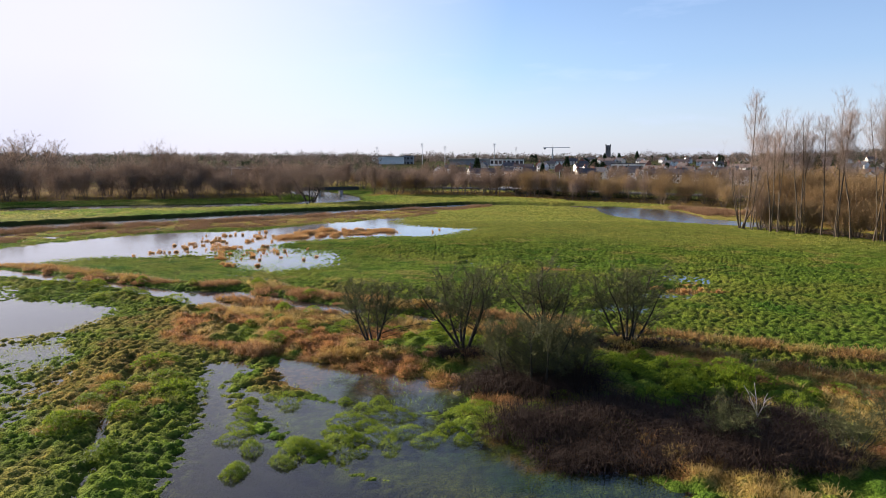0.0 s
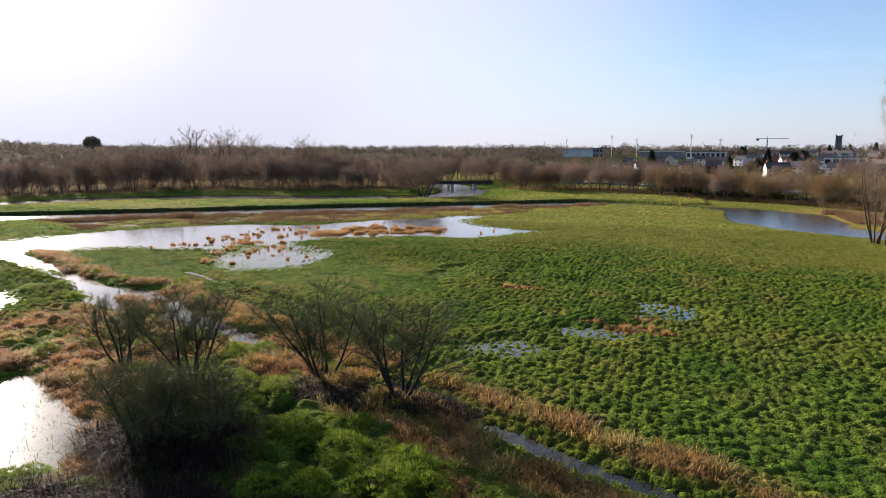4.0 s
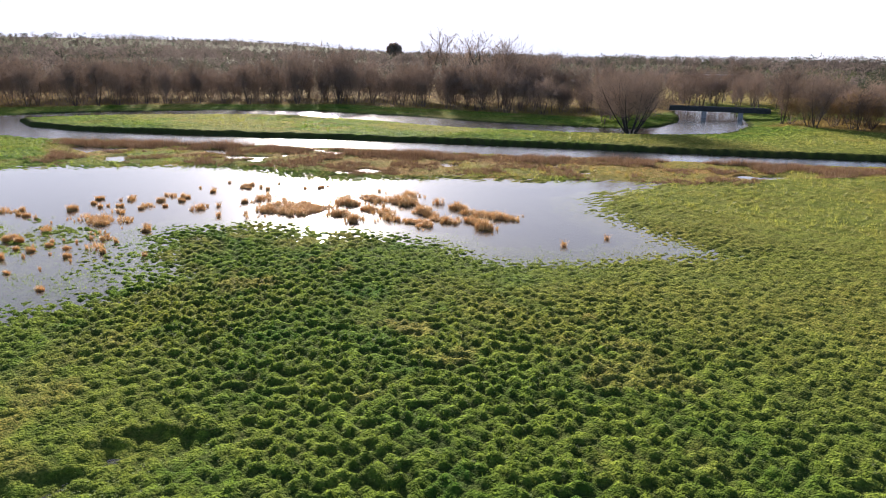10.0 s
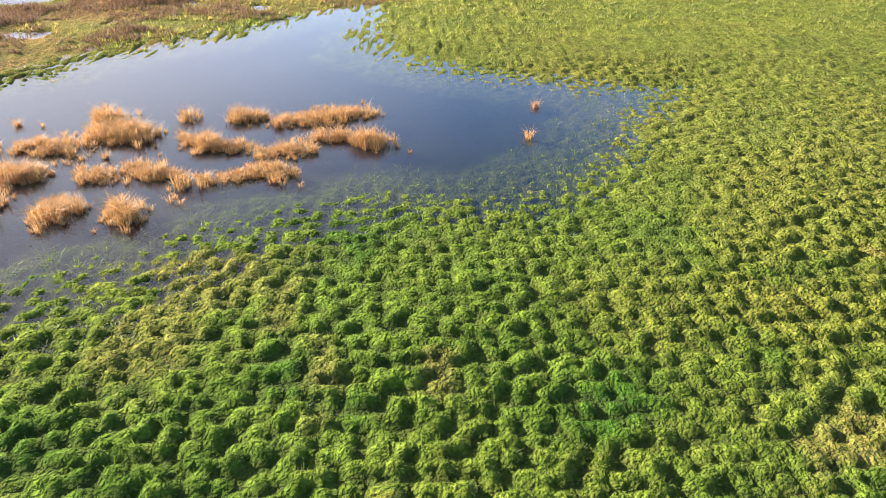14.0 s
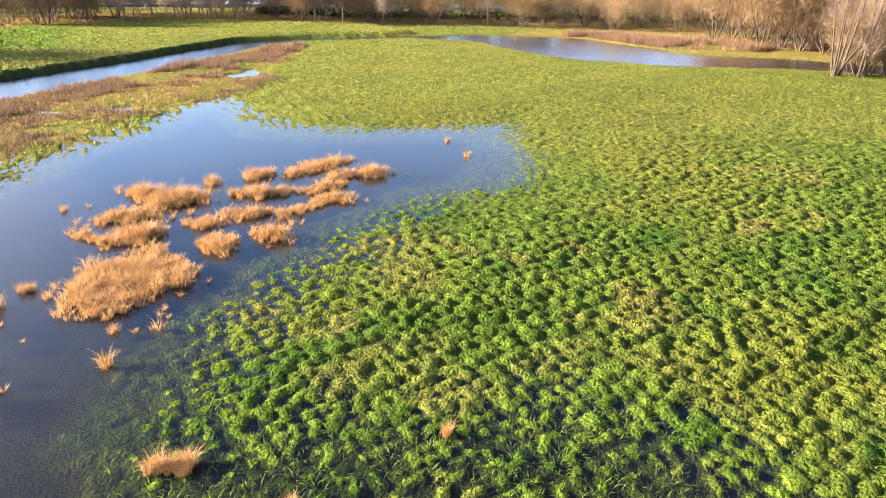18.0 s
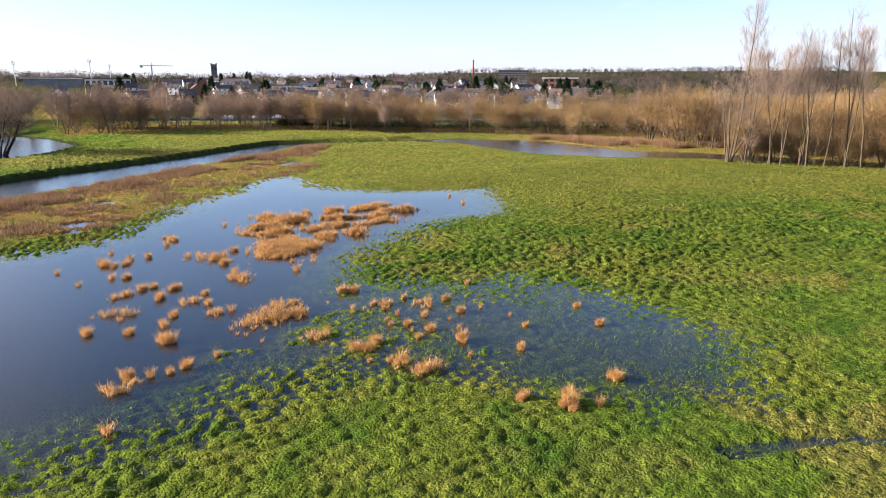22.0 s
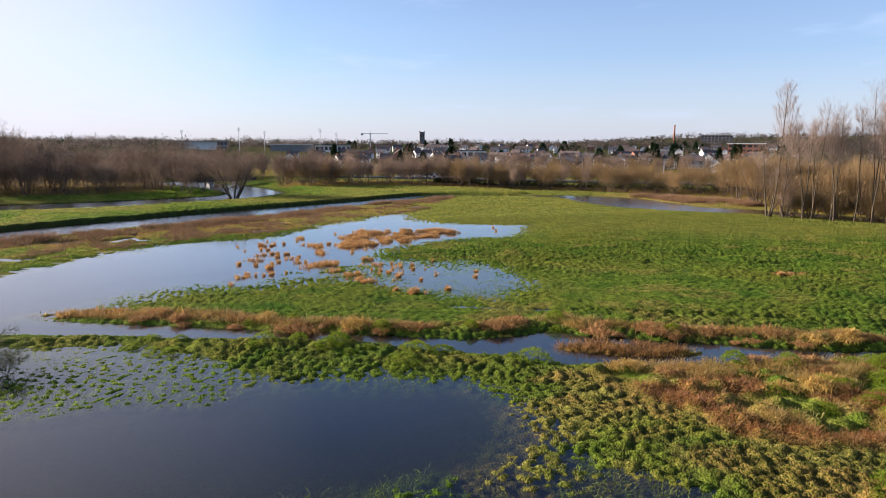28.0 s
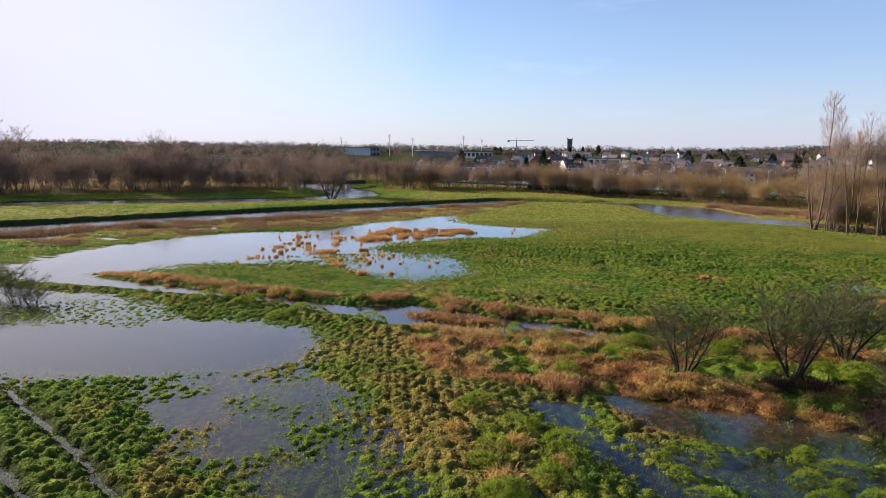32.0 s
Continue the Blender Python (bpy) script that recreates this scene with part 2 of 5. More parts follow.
M_BRICK = plain("brick_red", (0.26, 0.11, 0.075), (0.36, 0.17, 0.11), 0.6, 0.9)
M_SLATE = plain("slate", (0.055, 0.055, 0.062), (0.11, 0.105, 0.11), 0.5, 0.6)
M_TILE = plain("roof_tile", (0.10, 0.075, 0.068), (0.16, 0.12, 0.105), 0.5, 0.8)
M_GLASS = plain("window_dark", (0.02, 0.024, 0.03), (0.04, 0.045, 0.05), 0.5, 0.08, spec=0.6)
M_STONE = plain("stone_grey", (0.14, 0.13, 0.125), (0.22, 0.20, 0.19), 0.3, 0.9)
M_STEEL = plain("galvanised_steel", (0.42, 0.43, 0.44), (0.55, 0.56, 0.57), 2.0, 0.45, metal=0.7)
M_IRON = plain("dark_iron", (0.025, 0.027, 0.027), (0.055, 0.055, 0.052), 2.0, 0.6)
M_CONCRETE = plain("concrete", (0.28, 0.27, 0.25), (0.40, 0.39, 0.36), 0.5, 0.85)
M_ROAD = plain("asphalt", (0.045, 0.046, 0.048), (0.075, 0.075, 0.076), 0.6, 0.7)
M_CARRED = plain("car_red", (0.42, 0.012, 0.016), (0.50, 0.02, 0.022), 1.0, 0.25, spec=0.6)
M_CARDARK = plain("car_dark", (0.02, 0.025, 0.035), (0.035, 0.04, 0.05), 1.0, 0.25, spec=0.6)
M_CARWHITE = plain("car_white", (0.72, 0.73, 0.74), (0.80, 0.80, 0.80), 1.0, 0.25, spec=0.6)
M_RUBBER = plain("rubber", (0.014, 0.014, 0.014), (0.025, 0.025, 0.025), 4.0, 0.85)
M_TOWERGREEN = plain("sheet_grey", (0.20, 0.21, 0.22), (0.30, 0.31, 0.32), 0.3, 0.5)

# still flood water: mirror at the surface, peaty and half clear below
M_WATER, n, l = nodes_of("flood_water")
body_ = n.new("ShaderNodeBsdfDiffuse")
body_.inputs["Color"].default_value = (0.008, 0.010, 0.020, 1)
clear = n.new("ShaderNodeBsdfTransparent")
clear.inputs["Color"].default_value = (0.48, 0.47, 0.45, 1)
under = n.new("ShaderNodeMixShader")
deep = n.new("ShaderNodeAttribute")
deep.attribute_name = "cover"
l.new(deep.outputs["Fac"], under.inputs[0])
l.new(clear.outputs[0], under.inputs[1])
l.new(body_.outputs[0], under.inputs[2])
gl = n.new("ShaderNodeBsdfGlossy")
gl.inputs["Roughness"].default_value = 0.07
fr = n.new("ShaderNodeFresnel")
fr.inputs["IOR"].default_value = 1.42
wb = n.new("ShaderNodeBump")
wb.inputs["Strength"].default_value, wb.inputs["Distance"].default_value = 0.09, 0.03
pos = world_vec(n)
l.new(noise_fac(n, l, 2.2, 0.2, 0.8, 3, pos), wb.inputs["Height"])
for nd in (gl, fr):
    l.new(wb.outputs["Normal"], nd.inputs["Normal"])
ruffled = n.new("ShaderNodeBsdfGlossy")
ruffled.inputs["Roughness"].default_value = 0.38
sheen = n.new("ShaderNodeMixShader")
sheen.inputs[0].default_value = 0.07
l.new(gl.outputs[0], sheen.inputs[1])
l.new(ruffled.outputs[0], sheen.inputs[2])
surf = n.new("ShaderNodeMixShader")
gain = n.new("ShaderNodeMath")
gain.operation, gain.use_clamp = "MULTIPLY_ADD", True
gain.inputs[1].default_value, gain.inputs[2].default_value = 1.75, -0.055
l.new(fr.outputs[0], gain.inputs[0])
l.new(gain.outputs[0], surf.inputs[0])
l.new(under.outputs[0], surf.inputs[1])
l.new(sheen.outputs[0], surf.inputs[2])
l.new(surf.outputs[0], n["Material Output"].inputs["Surface"])

# ---- shape helpers ----
def lattice(x, y, size, seed):
    """Smooth random field, 0 to 1, with hills about size metres apart."""
    r = np.random.RandomState(seed).rand(256, 256)
    u, v = np.asarray(x) / size, np.asarray(y) / size
    i, j = np.floor(u).astype(int), np.floor(v).astype(int)
    f, g = u - i, v - j
    f, g = f * f * (3 - 2 * f), g * g * (3 - 2 * g)
    a = lambda p, q: r[(i + p) % 256, (j + q) % 256]
    return (a(0, 0) * (1 - f) + a(1, 0) * f) * (1 - g) + (a(0, 1) * (1 - f) + a(1, 1) * f) * g


def fractal(x, y, size, seed):
    return (lattice(x, y, size, seed) * 4 + lattice(x, y, size / 2, seed + 1) * 2 + lattice(x, y, size / 4, seed + 2)) / 7


def edge(v, lo, hi):
    t = np.clip((v - lo) / (hi - lo), 0, 1)
    return t * t * (3 - 2 * t)


def inside_distance(x, y, poly, far=12.0):
    """Signed distance to a closed outline: negative inside, cut off at far."""
    P = np.array(poly, float)
    out = np.full(np.shape(x), far)
    box = (x > P[:, 0].min() - far) & (x < P[:, 0].max() + far) & (y > P[:, 1].min() - far) & (y < P[:, 1].max() + far)
    px, py = x[box], y[box]
    d2, odd = np.full(px.shape, 1e9), np.zeros(px.shape, bool)
    for (ax, ay), (bx, by) in zip(P, np.roll(P, -1, 0)):
        ex, ey = bx - ax, by - ay
        t = np.clip(((px - ax) * ex + (py - ay) * ey) / (ex * ex + ey * ey), 0, 1)
        d2 = np.minimum(d2, (px - ax - t * ex) ** 2 + (py - ay - t * ey) ** 2)
        odd ^= ((ay > py) != (by > py)) & (px < ex * (py - ay) / (ey if ey else 1e-9) + ax)
    out[box] = np.clip(np.where(odd, -1, 1) * np.sqrt(d2), -far, far)
    return out


def band_distance(x, y, line, far=12.0):
    """Signed distance to a winding band; line holds x, y and half width."""
    L = np.array(line, float)
    out = np.full(np.shape(x), far)
    for a, b in zip(L[:-1], L[1:]):
        w = max(a[2], b[2]) + far
        box = (x > min(a[0], b[0]) - w) & (x < max(a[0], b[0]) + w) & (y > min(a[1], b[1]) - w) & (y < max(a[1], b[1]) + w)
        px, py = x[box], y[box]
        e = b - a
        t = np.clip(((px - a[0]) * e[0] + (py - a[1]) * e[1]) / (e[0] ** 2 + e[1] ** 2), 0, 1)
        d = np.hypot(px - a[0] - t * e[0], py - a[1] - t * e[1]) - (a[2] + t * e[2])
        out[box] = np.minimum(out[box], d)
    return out


# ---- plan of the flood meadow ----
POND = [(7, 132.7), (1.5, 124), (-4, 118.7), (-9, 119.3), (-15, 116.8), (-19, 113.5), (-24, 110), (-26.5, 106), (-22, 102.5), (-16.5, 100.5), (-14, 96),
        (-14.5, 89), (-16, 84), (-20.5, 81.5), (-24, 83), (-26, 86), (-28.5, 89.5), (-33, 92), (-38, 93.5), (-44, 92), (-50, 91.5), (-56, 86.5),
        (-62, 82.5), (-68, 83), (-72, 88), (-73, 98), (-69.5, 108), (-64, 117), (-57, 124), (-49, 128), (-40, 130), (-34, 136.5), (-28, 143.5),
        (-21, 149.5), (-10.5, 156), (-11, 148), (-10, 142), (-4, 137), (2, 134)]
DITCH = [(-66, 85, 1.6), (-57, 81, 1.6), (-50, 78.2, 1.1), (-43, 74.6, 0.9), (-34, 70.7, 0.7), (-28, 67.4, 1.9), (-22.5, 65.3, 3.7), (-15.5, 62, 2.4), (-9, 59.0, 1.6),
         (-3, 57, 1.0), (2, 54.5, 0.2), (10, 51, -0.2), (17, 48.3, -0.3), (21, 45.4, 0.4), (25, 43.2, 0.6), (30, 41.3, 0.2), (38, 37, 0.0), (52, 29, 0.0)]
FRONT_POND = [(-62, 68), (-55, 66.5), (-48, 67), (-42, 64.8), (-36, 64), (-31, 61.7), (-29.5, 58), (-30.5, 52), (-34.5, 49), (-41, 49.3), (-47, 48.5), (-52, 49.5),
              (-60, 48), (-70, 50), (-74, 60)]
SHALLOWS = [
    [(-38, 51), (-33, 52), (-30, 51), (-27, 46), (-24.5, 41), (-23, 33), (-28, 31), (-33, 36), (-38, 42), (-42, 47)],
    [(-74, 80), (-60, 77), (-52, 75), (-46, 70), (-44, 65), (-56, 63), (-74, 63)],
    [(-12, 45.5), (-5, 42.5), (1, 39), (2, 36), (-3, 34), (-10, 39)],
    [(26, 78.5), (31, 78), (31, 73), (27, 72.5)],
    [(20, 67), (26, 69), (25.5, 65.5), (21, 64.5)],
    [(15, 60), (18, 62), (21, 61), (18, 58.5)],
    [(-12.5, 39), (-7, 37), (-2, 35.5), (3, 31), (10, 29), (10, 24), (3, 24), (-4, 28), (-9, 33)],
]
SHOALS = [[(-76, 80), (-60, 77), (-52, 75), (-46, 70), (-41, 65.5), (-46, 61), (-56, 62), (-76, 58)], [(-39, 101), (-31, 99.5), (-32, 96), (-41, 97)], [(-44, 93), (-36, 96), (-28, 100), (-26, 97), (-27, 91), (-31, 88.5), (-36, 92)]]
NEAR_POND = [(-17.8, 44.8), (-13.5, 45.3), (-11.8, 43), (-12.8, 40), (-12, 37), (-9, 32.5), (-4, 28.5), (3, 25), (3, 16), (-12, 16), (-12.6, 26), (-13.6, 32), (-15.8, 39)]
RUT = [(-26, 79.1, 0.30), (-20, 75.8, 0.26), (-9.3, 70.6, 0.24), (1.9, 64.3, 0.20), (10.7, 59.8, 0.22), (17, 57.4, 0.30)]
RUT_TWO = [(-22, 44.6, 0.12), (-19, 36.5, 0.18), (-16, 28, 0.2), (-14.5, 22, 0.2)]
TRACKS = [[(-50, 49, 0.2), (-44.3, 43, 0.25), (-41.7, 40, 0.3), (-36.5, 34, 0.25)], [(-50, 45.5, 0.2), (-47.8, 42.9, 0.35), (-45.6, 40.3, 0.4), (-43.5, 37.8, 0.35), (-39, 32.5, 0.35)]]
RIVER = [(96, 86, 4), (84, 105, 4), (75, 126, 5), (66, 141, 5.5), (55, 152, 7), (53, 164, 11), (53, 177, 11), (48.5, 190, 5.5), (36, 198, 1.8), (20, 203, 1.4), (8, 202, 3.2),
         (-3, 193.5, 4.2), (-14, 185.5, 4.6), (-38, 169.5, 6), (-64, 151.5, 6.2), (-87, 134.5, 6.2), (-107, 120, 6.2), (-125, 114.5, 6), (-140, 116, 6), (-150, 124, 6)]
RIVER_UPPER = [(-150, 124, 6), (-148, 140, 6), (-137, 165, 7), (-120, 183, 7), (-97, 191, 8), (-75, 195, 8), (-58, 202, 7), (-42, 212, 6), (-36, 225, 8), (-39, 242, 8), (-46, 258, 8), (-62, 288, 8)]
ROUGH = [(-24, 59), (-20, 60), (-10, 58.5), (0, 54), (12, 49), (22, 42.5), (34, 35.5), (46, 24), (14, 20), (5, 26), (1, 36), (-10, 45), (-18, 46), (-22, 50)]
REED_MARGIN = [(-76, 108), (-70, 111), (-64, 119), (-57, 126), (-49, 130), (-40, 131.5), (-34, 138), (-28, 145), (-21, 151.5), (-10, 158), (-4, 165), (6, 180), (16, 193), (10, 197), (-6, 186),
               (-30, 169), (-57, 148), (-80, 131), (-96, 118)]
FAR_REEDS = [(60, 184), (62, 172), (66, 160), (72, 151), (79, 141), (92, 148), (86, 160), (76, 174), (66, 186)]
CUSHIONS = [(-0.5, 46.5), (1, 49), (4, 48), (7.5, 47), (12, 43.5), (18.5, 40.5), (21, 36), (12, 36), (8.5, 40), (6, 42.5)]
LOBE = [(-30, 103), (-21, 103), (-15, 101), (-12.5, 92), (-14.5, 83), (-21, 79.5), (-29, 86), (-37, 92), (-39, 98), (-35, 102)]
ROAD = [(-8, 304, 4), (33, 286, 4), (58, 272, 4), (90, 250, 4), (134, 214, 4), (178, 196, 4), (300, 150, 4)]


def tussocks(x, y, cell, seed):
    """Rounded grass humps, 0 to 1, one to a cell."""
    r = np.random.RandomState(seed).rand(128, 128, 3)
    i, j = np.floor(x / cell).astype(int), np.floor(y / cell).astype(int)
    best = np.zeros(np.shape(x))
    for a in (-1, 0, 1):
        for b in (-1, 0, 1):
            q = r[(i + a) % 128, (j + b) % 128]
            d2 = ((i + a + 0.15 + 0.7 * q[..., 0]) * cell - x) ** 2 + ((j + b + 0.15 + 0.7 * q[..., 1]) * cell - y) ** 2
            best = np.maximum(best, (0.55 + 0.45 * q[..., 2]) * np.clip(1 - d2 / (0.54 * cell) ** 2, 0, 1))
    return best


def BLADED(x, y):
    """Where the sward is tussocky enough for shade to be painted between the humps."""
    return edge(x, -64, -56) * (1 - edge(x, 54, 62)) * edge(y, 24, 30) * (1 - edge(y, 138, 150))


def land(x, y, humps=True):
    """Height of the ground and the cover on it (straw, rust, muddy beds with painted gap shade)."""
    x, y = np.asarray(x, float), np.asarray(y, float)
    h = 0.26 + 0.10 * fractal(x, y, 14, 3)
    L = np.array(RIVER[8:])[::-1]
    beyond = edge(y - np.interp(x, L[:, 0], L[:, 1]), 1, 5) * (x < 40) * (x > -165)
    h = h + 0.42 * beyond
    ragged = (fractal(x, y, 2.4, 11) - 0.5) * 2.2 + (fractal(x, y, 7, 15) - 0.5) * 2.0
    river = np.minimum(band_distance(x, y, RIVER), band_distance(x, y, RIVER_UPPER)) + ragged * 0.35
    ditch = band_distance(x, y, DITCH) + ragged * 0.4 - 0.4
    pond = inside_distance(x, y, POND) + ragged - 2.2
    front = inside_distance(x, y, FRONT_POND) + ragged * 0.8 - 1.4
    near = inside_distance(x, y, NEAR_POND) + ragged * 0.5
    shallow = np.min([inside_distance(x, y, s) for s in SHALLOWS], 0) + ragged * 0.9
    drowned = edge(-(inside_distance(x, y, SHALLOWS[0]) + ragged), -1.5, 1.5)
    mosaic = 0.30 * (fractal(x, y, 3.6, 33) - 0.60) * drowned
    sx, sy = x + 0.9 * (fractal(x, y, 2.6, 91) - 0.5), y + 0.9 * (fractal(x, y, 2.6, 95) - 0.5)
    chips = (fractal(x, y, 0.9, 97) - 0.5) * 0.7
    tracks = np.min([band_distance(sx, sy, q, 6.0) for q in TRACKS], 0) + chips
    ruts = np.minimum(np.minimum(band_distance(sx, sy, RUT, 6.0), band_distance(sx, sy, RUT_TWO, 6.0)) + chips + 0.5 * np.clip(fractal(x, y, 5, 99) - 0.5, -0.2, 0.4), tracks)
    rough = edge(-(inside_distance(x, y, ROUGH) + ragged), -1.0, 1.0)
    margin = edge(-(inside_distance(x, y, REED_MARGIN) + ragged), -0.5, 1.5)
    reeds_far = edge(-(inside_distance(x, y, FAR_REEDS) + ragged), -0.5, 1.5)
    h = h * (1 - 0.55 * margin) + 0.22 * rough - 0.30 * margin * edge(fractal(x, y, 4.5, 19), 0.64, 0.74)
    h = np.where(shallow < 2, np.minimum(h, -0.11 + mosaic + 0.40 * edge(shallow, -0.5, 2.5)), h)
    h = np.minimum(h, np.where(pond < np.where(y < 97, 11, 6), np.maximum(np.where(pond > 0, np.where(y < 97, 0.024, 0.048) * pond, np.where(pond > -6, 0.032 * pond, -0.192 + 0.09 * (pond + 6))), -0.7), 9))
    h = np.minimum(h, np.where(front < np.where(x > -43, 6, 4), np.maximum(np.where(front > 0, 0.065 - 0.02 * edge(x, -46, -40), 0.065) * front, -0.6), 9))
    h = np.minimum(h, np.where(near < 3, np.maximum(0.14 * near, -0.6), 9))
    h = np.minimum(h, np.where(ditch < 2, np.maximum(0.35 * ditch, -0.6), 9))
    h = np.minimum(h, np.where(river < 3, np.maximum((0.55 + 0.9 * beyond) * river, -0.8), 9))
    h = np.where((beyond < 0.5) & (river < 9), np.minimum(h, 0.07 + 0.025 * np.maximum(river, 0)), h)
    upper = band_distance(x, y, RIVER_UPPER)
    h = np.where(upper < 8, np.minimum(h, 0.05 + 0.05 * np.maximum(upper, 0)), h)
    h = np.minimum(h, np.where(ruts < 1, np.maximum(0.8 * ruts - 0.02, -0.08), 9))
    shoal = edge(-(np.min([inside_distance(x, y, q) for q in SHOALS], 0) + ragged * 1.2), -0.5, 1.5)
    h = np.maximum(h, -0.6 + 0.48 * shoal)
    lobe = edge(-(inside_distance(x, y, LOBE) + ragged), -2.0, 2.0)
    h = np.maximum(h, -0.7 + lobe * (0.44 + 0.20 * fractal(x, y, 5, 29)))
    soak = (1 - edge(np.hypot((x - 11) / 13, (y - 88) / 10), 0.6, 1.1)) * edge(fractal(x, y, 4.5, 27), 0.44, 0.60)
    south = edge(np.interp(x, [q[0] for q in RUT], [q[1] for q in RUT]) - y, -1, 1) * edge(x, -24, -16) * (1 - edge(x, 17, 22)) * (1 - edge(band_distance(x, y, RUT), 3.5, 7.5))
    soak = np.maximum(soak, 0.72 * south * edge(fractal(x, y, 3.4, 37), 0.47, 0.60))
    h = h - 0.24 * soak * (h > 0.05) * edge(ruts, 0.0, 1.2)
    h = np.maximum(h, -0.7 + 0.725 * (1 - edge(np.hypot((x + 19) / 5.5, (y - 63.4 + 0.45 * (x + 19)) / 1.7) + ragged * 0.15, 0.6, 1.2)))
    smooth = edge(y + 0.35 * x, 104, 132) * edge(x, -24, -8)
    ditch_bank = edge(ditch, 0.2, 1.4) * (1 - edge(ditch + (fractal(x, y, 6, 17) - 0.5) * 4, 1.8, 4.8))
    side = edge(y - np.interp(x, [q[0] for q in DITCH], [q[1] for q in DITCH]), -0.5, 0.5)
    dry_bank = ditch_bank * (0.25 + 0.75 * np.maximum(side, edge(x, -8, 0)))
    soft_ = edge(-(inside_distance(x, y, CUSHIONS) + ragged * 0.5), -0.6, 0.8)
    if humps:
        calm = edge(ruts, -0.15, 0.15) * edge(h, -0.34, -0.08) * (1 - 0.6 * margin) * (1 - 0.3 * shoal * (y < 84)) * (1 - 0.75 * edge(-np.minimum(inside_distance(x, y, SHALLOWS[6]), inside_distance(x, y, SHALLOWS[2])), -0.5, 1))
        low_sward = 1 - 0.45 * (1 - edge(y, 86, 98)) * edge(y, 68, 76) * (1 - edge(x, 0, 12))
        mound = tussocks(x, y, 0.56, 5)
        # dark peat tone that paints shade into the gaps between grass humps
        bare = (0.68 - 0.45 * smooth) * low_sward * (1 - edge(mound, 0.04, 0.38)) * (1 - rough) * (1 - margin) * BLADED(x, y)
        h = h + calm * (1 - rough) * 0.30 * (1 - 0.45 * smooth) * low_sward * mound * (0.6 + 0.8 * fractal(x, y, 9, 21))
        cush = tussocks(x, y, 1.7, 8)
        h = h + calm * np.clip(rough + 0.5 * ditch_bank, 0, 1) * (soft_ * 0.85 * cush + (1 - soft_) * 0.88 * tussocks(x, y, 1.5, 6) * fractal(x, y, 5, 25))
    r = np.hypot(x, y - 100)
    az = np.degrees(np.arctan2(-x, y))
    left, right = edge(az, 38, 62) * (1 - edge(az, 120, 150)), edge(-az, 26, 38) * (1 - edge(-az, 60, 90))
    h = h + edge(r, 330, 950) * 9 + edge(r, 900, 2400) * (10 + 38 * left + 32 * right) * (0.8 + 0.4 * fractal(x, y, 900, 41))
    patch = fractal(x, y, 3.2, 31)
    straw = 0.6 * edge(patch, 0.57, 0.72) * (0.25 + 0.5 * edge(fractal(x, y, 22, 51), 0.45, 0.62))
    straw = np.maximum(straw, 0.30 * smooth * (r < 190))
    straw = np.maximum(straw, 0.9 * rough * edge(patch, 0.53, 0.62))
    straw = np.maximum(straw, 0.85 * dry_bank * edge(patch, 0.38, 0.56))
    straw = np.maximum(straw, 0.38 * edge(y, 128, 150) * (1 - edge(y, 200, 215)) * edge(fractal(x, y, 18, 53), 0.35, 0.55))
    straw = np.maximum(straw, np.maximum(0.55 * reeds_far, 0.75 * edge(-(inside_distance(x, y, FAR_REEDS) + ragged), -12, -6) * (river > 0)))
    straw = np.maximum(straw, 0.52 * edge(-x, 15, 19) * (x > -36) * (y < 60) * edge(fractal(x, y, 5, 57), 0.42, 0.62))
    rust_far = 0.6 * edge(r, 190, 260) + 0.2 * edge(r, 420, 700)
    straw = np.maximum(straw, 0.45 * edge(r, 160, 230) * edge(fractal(x, y, 30, 61), 0.4, 0.6))
    rust = margin * (0.55 + 0.4 * edge(patch, 0.4, 0.6)) * (0.35 + 0.65 * edge(fractal(x, y, 8, 73), 0.30, 0.42)) * (1 - 0.5 * edge(river + (fractal(x, y, 9, 75) - 0.5) * 9, 8, 14))
    rust = np.maximum(rust, 0.75 * dry_bank * edge(fractal(x, y, 2.6, 67), 0.40, 0.54))
    rust = np.maximum(rust, 0.45 * edge(-x, 15, 19) * (x > -36) * (y < 60) * edge(fractal(x, y, 3.4, 59), 0.57, 0.68))
    rust = np.maximum(rust, rough * edge(fractal(x, y, 4.2, 71), 0.58, 0.66))
    rust = np.maximum(rust, 0.9 * (1 - edge(np.hypot((x + 19.5) / 5.5, (y - 63.6 + 0.45 * (x + 19)) / 2.2), 0.7, 1.1)))
    rust = np.maximum(rust, 0.8 * (1 - edge(np.hypot((x + 5) / 9, (y - 41) / 3.5), 0.7, 1.1)) * edge(patch, 0.35, 0.5))
    for cx, cy, ra, rb in ((14.2, 81.3, 2.4, 1.5), (25.6, 67.9, 2.8, 1.4), (28.2, 66.6, 1.4, 0.9), (27.2, 71.2, 1.5, 0.9), (22.8, 69.2, 1.4, 0.7), (9.5, 62.0, 1.5, 0.8)):
        rust = np.maximum(rust, 0.9 * (1 - edge(np.hypot((x - cx) / ra, (y - cy) / rb) + ragged * 0.25, 0.5, 1.1)))
    woods = edge(np.minimum(inside_distance(x, y, WOOD_LEFT), inside_distance(x, y, WOOD_RIGHT)), 2, -3)
    rust = np.maximum(rust, np.maximum(0.7 * woods, rust_far))
    straw, rust = straw * (1 - 0.9 * soft_), rust * (1 - soft_)
    mud_shade = np.maximum(1 - edge(h, -0.30, -0.05), 0.93 * edge(r, 300, 420))
    mud_shade = np.maximum(mud_shade, 0.9 * (1 - edge(tracks, 0.05, 0.6)))
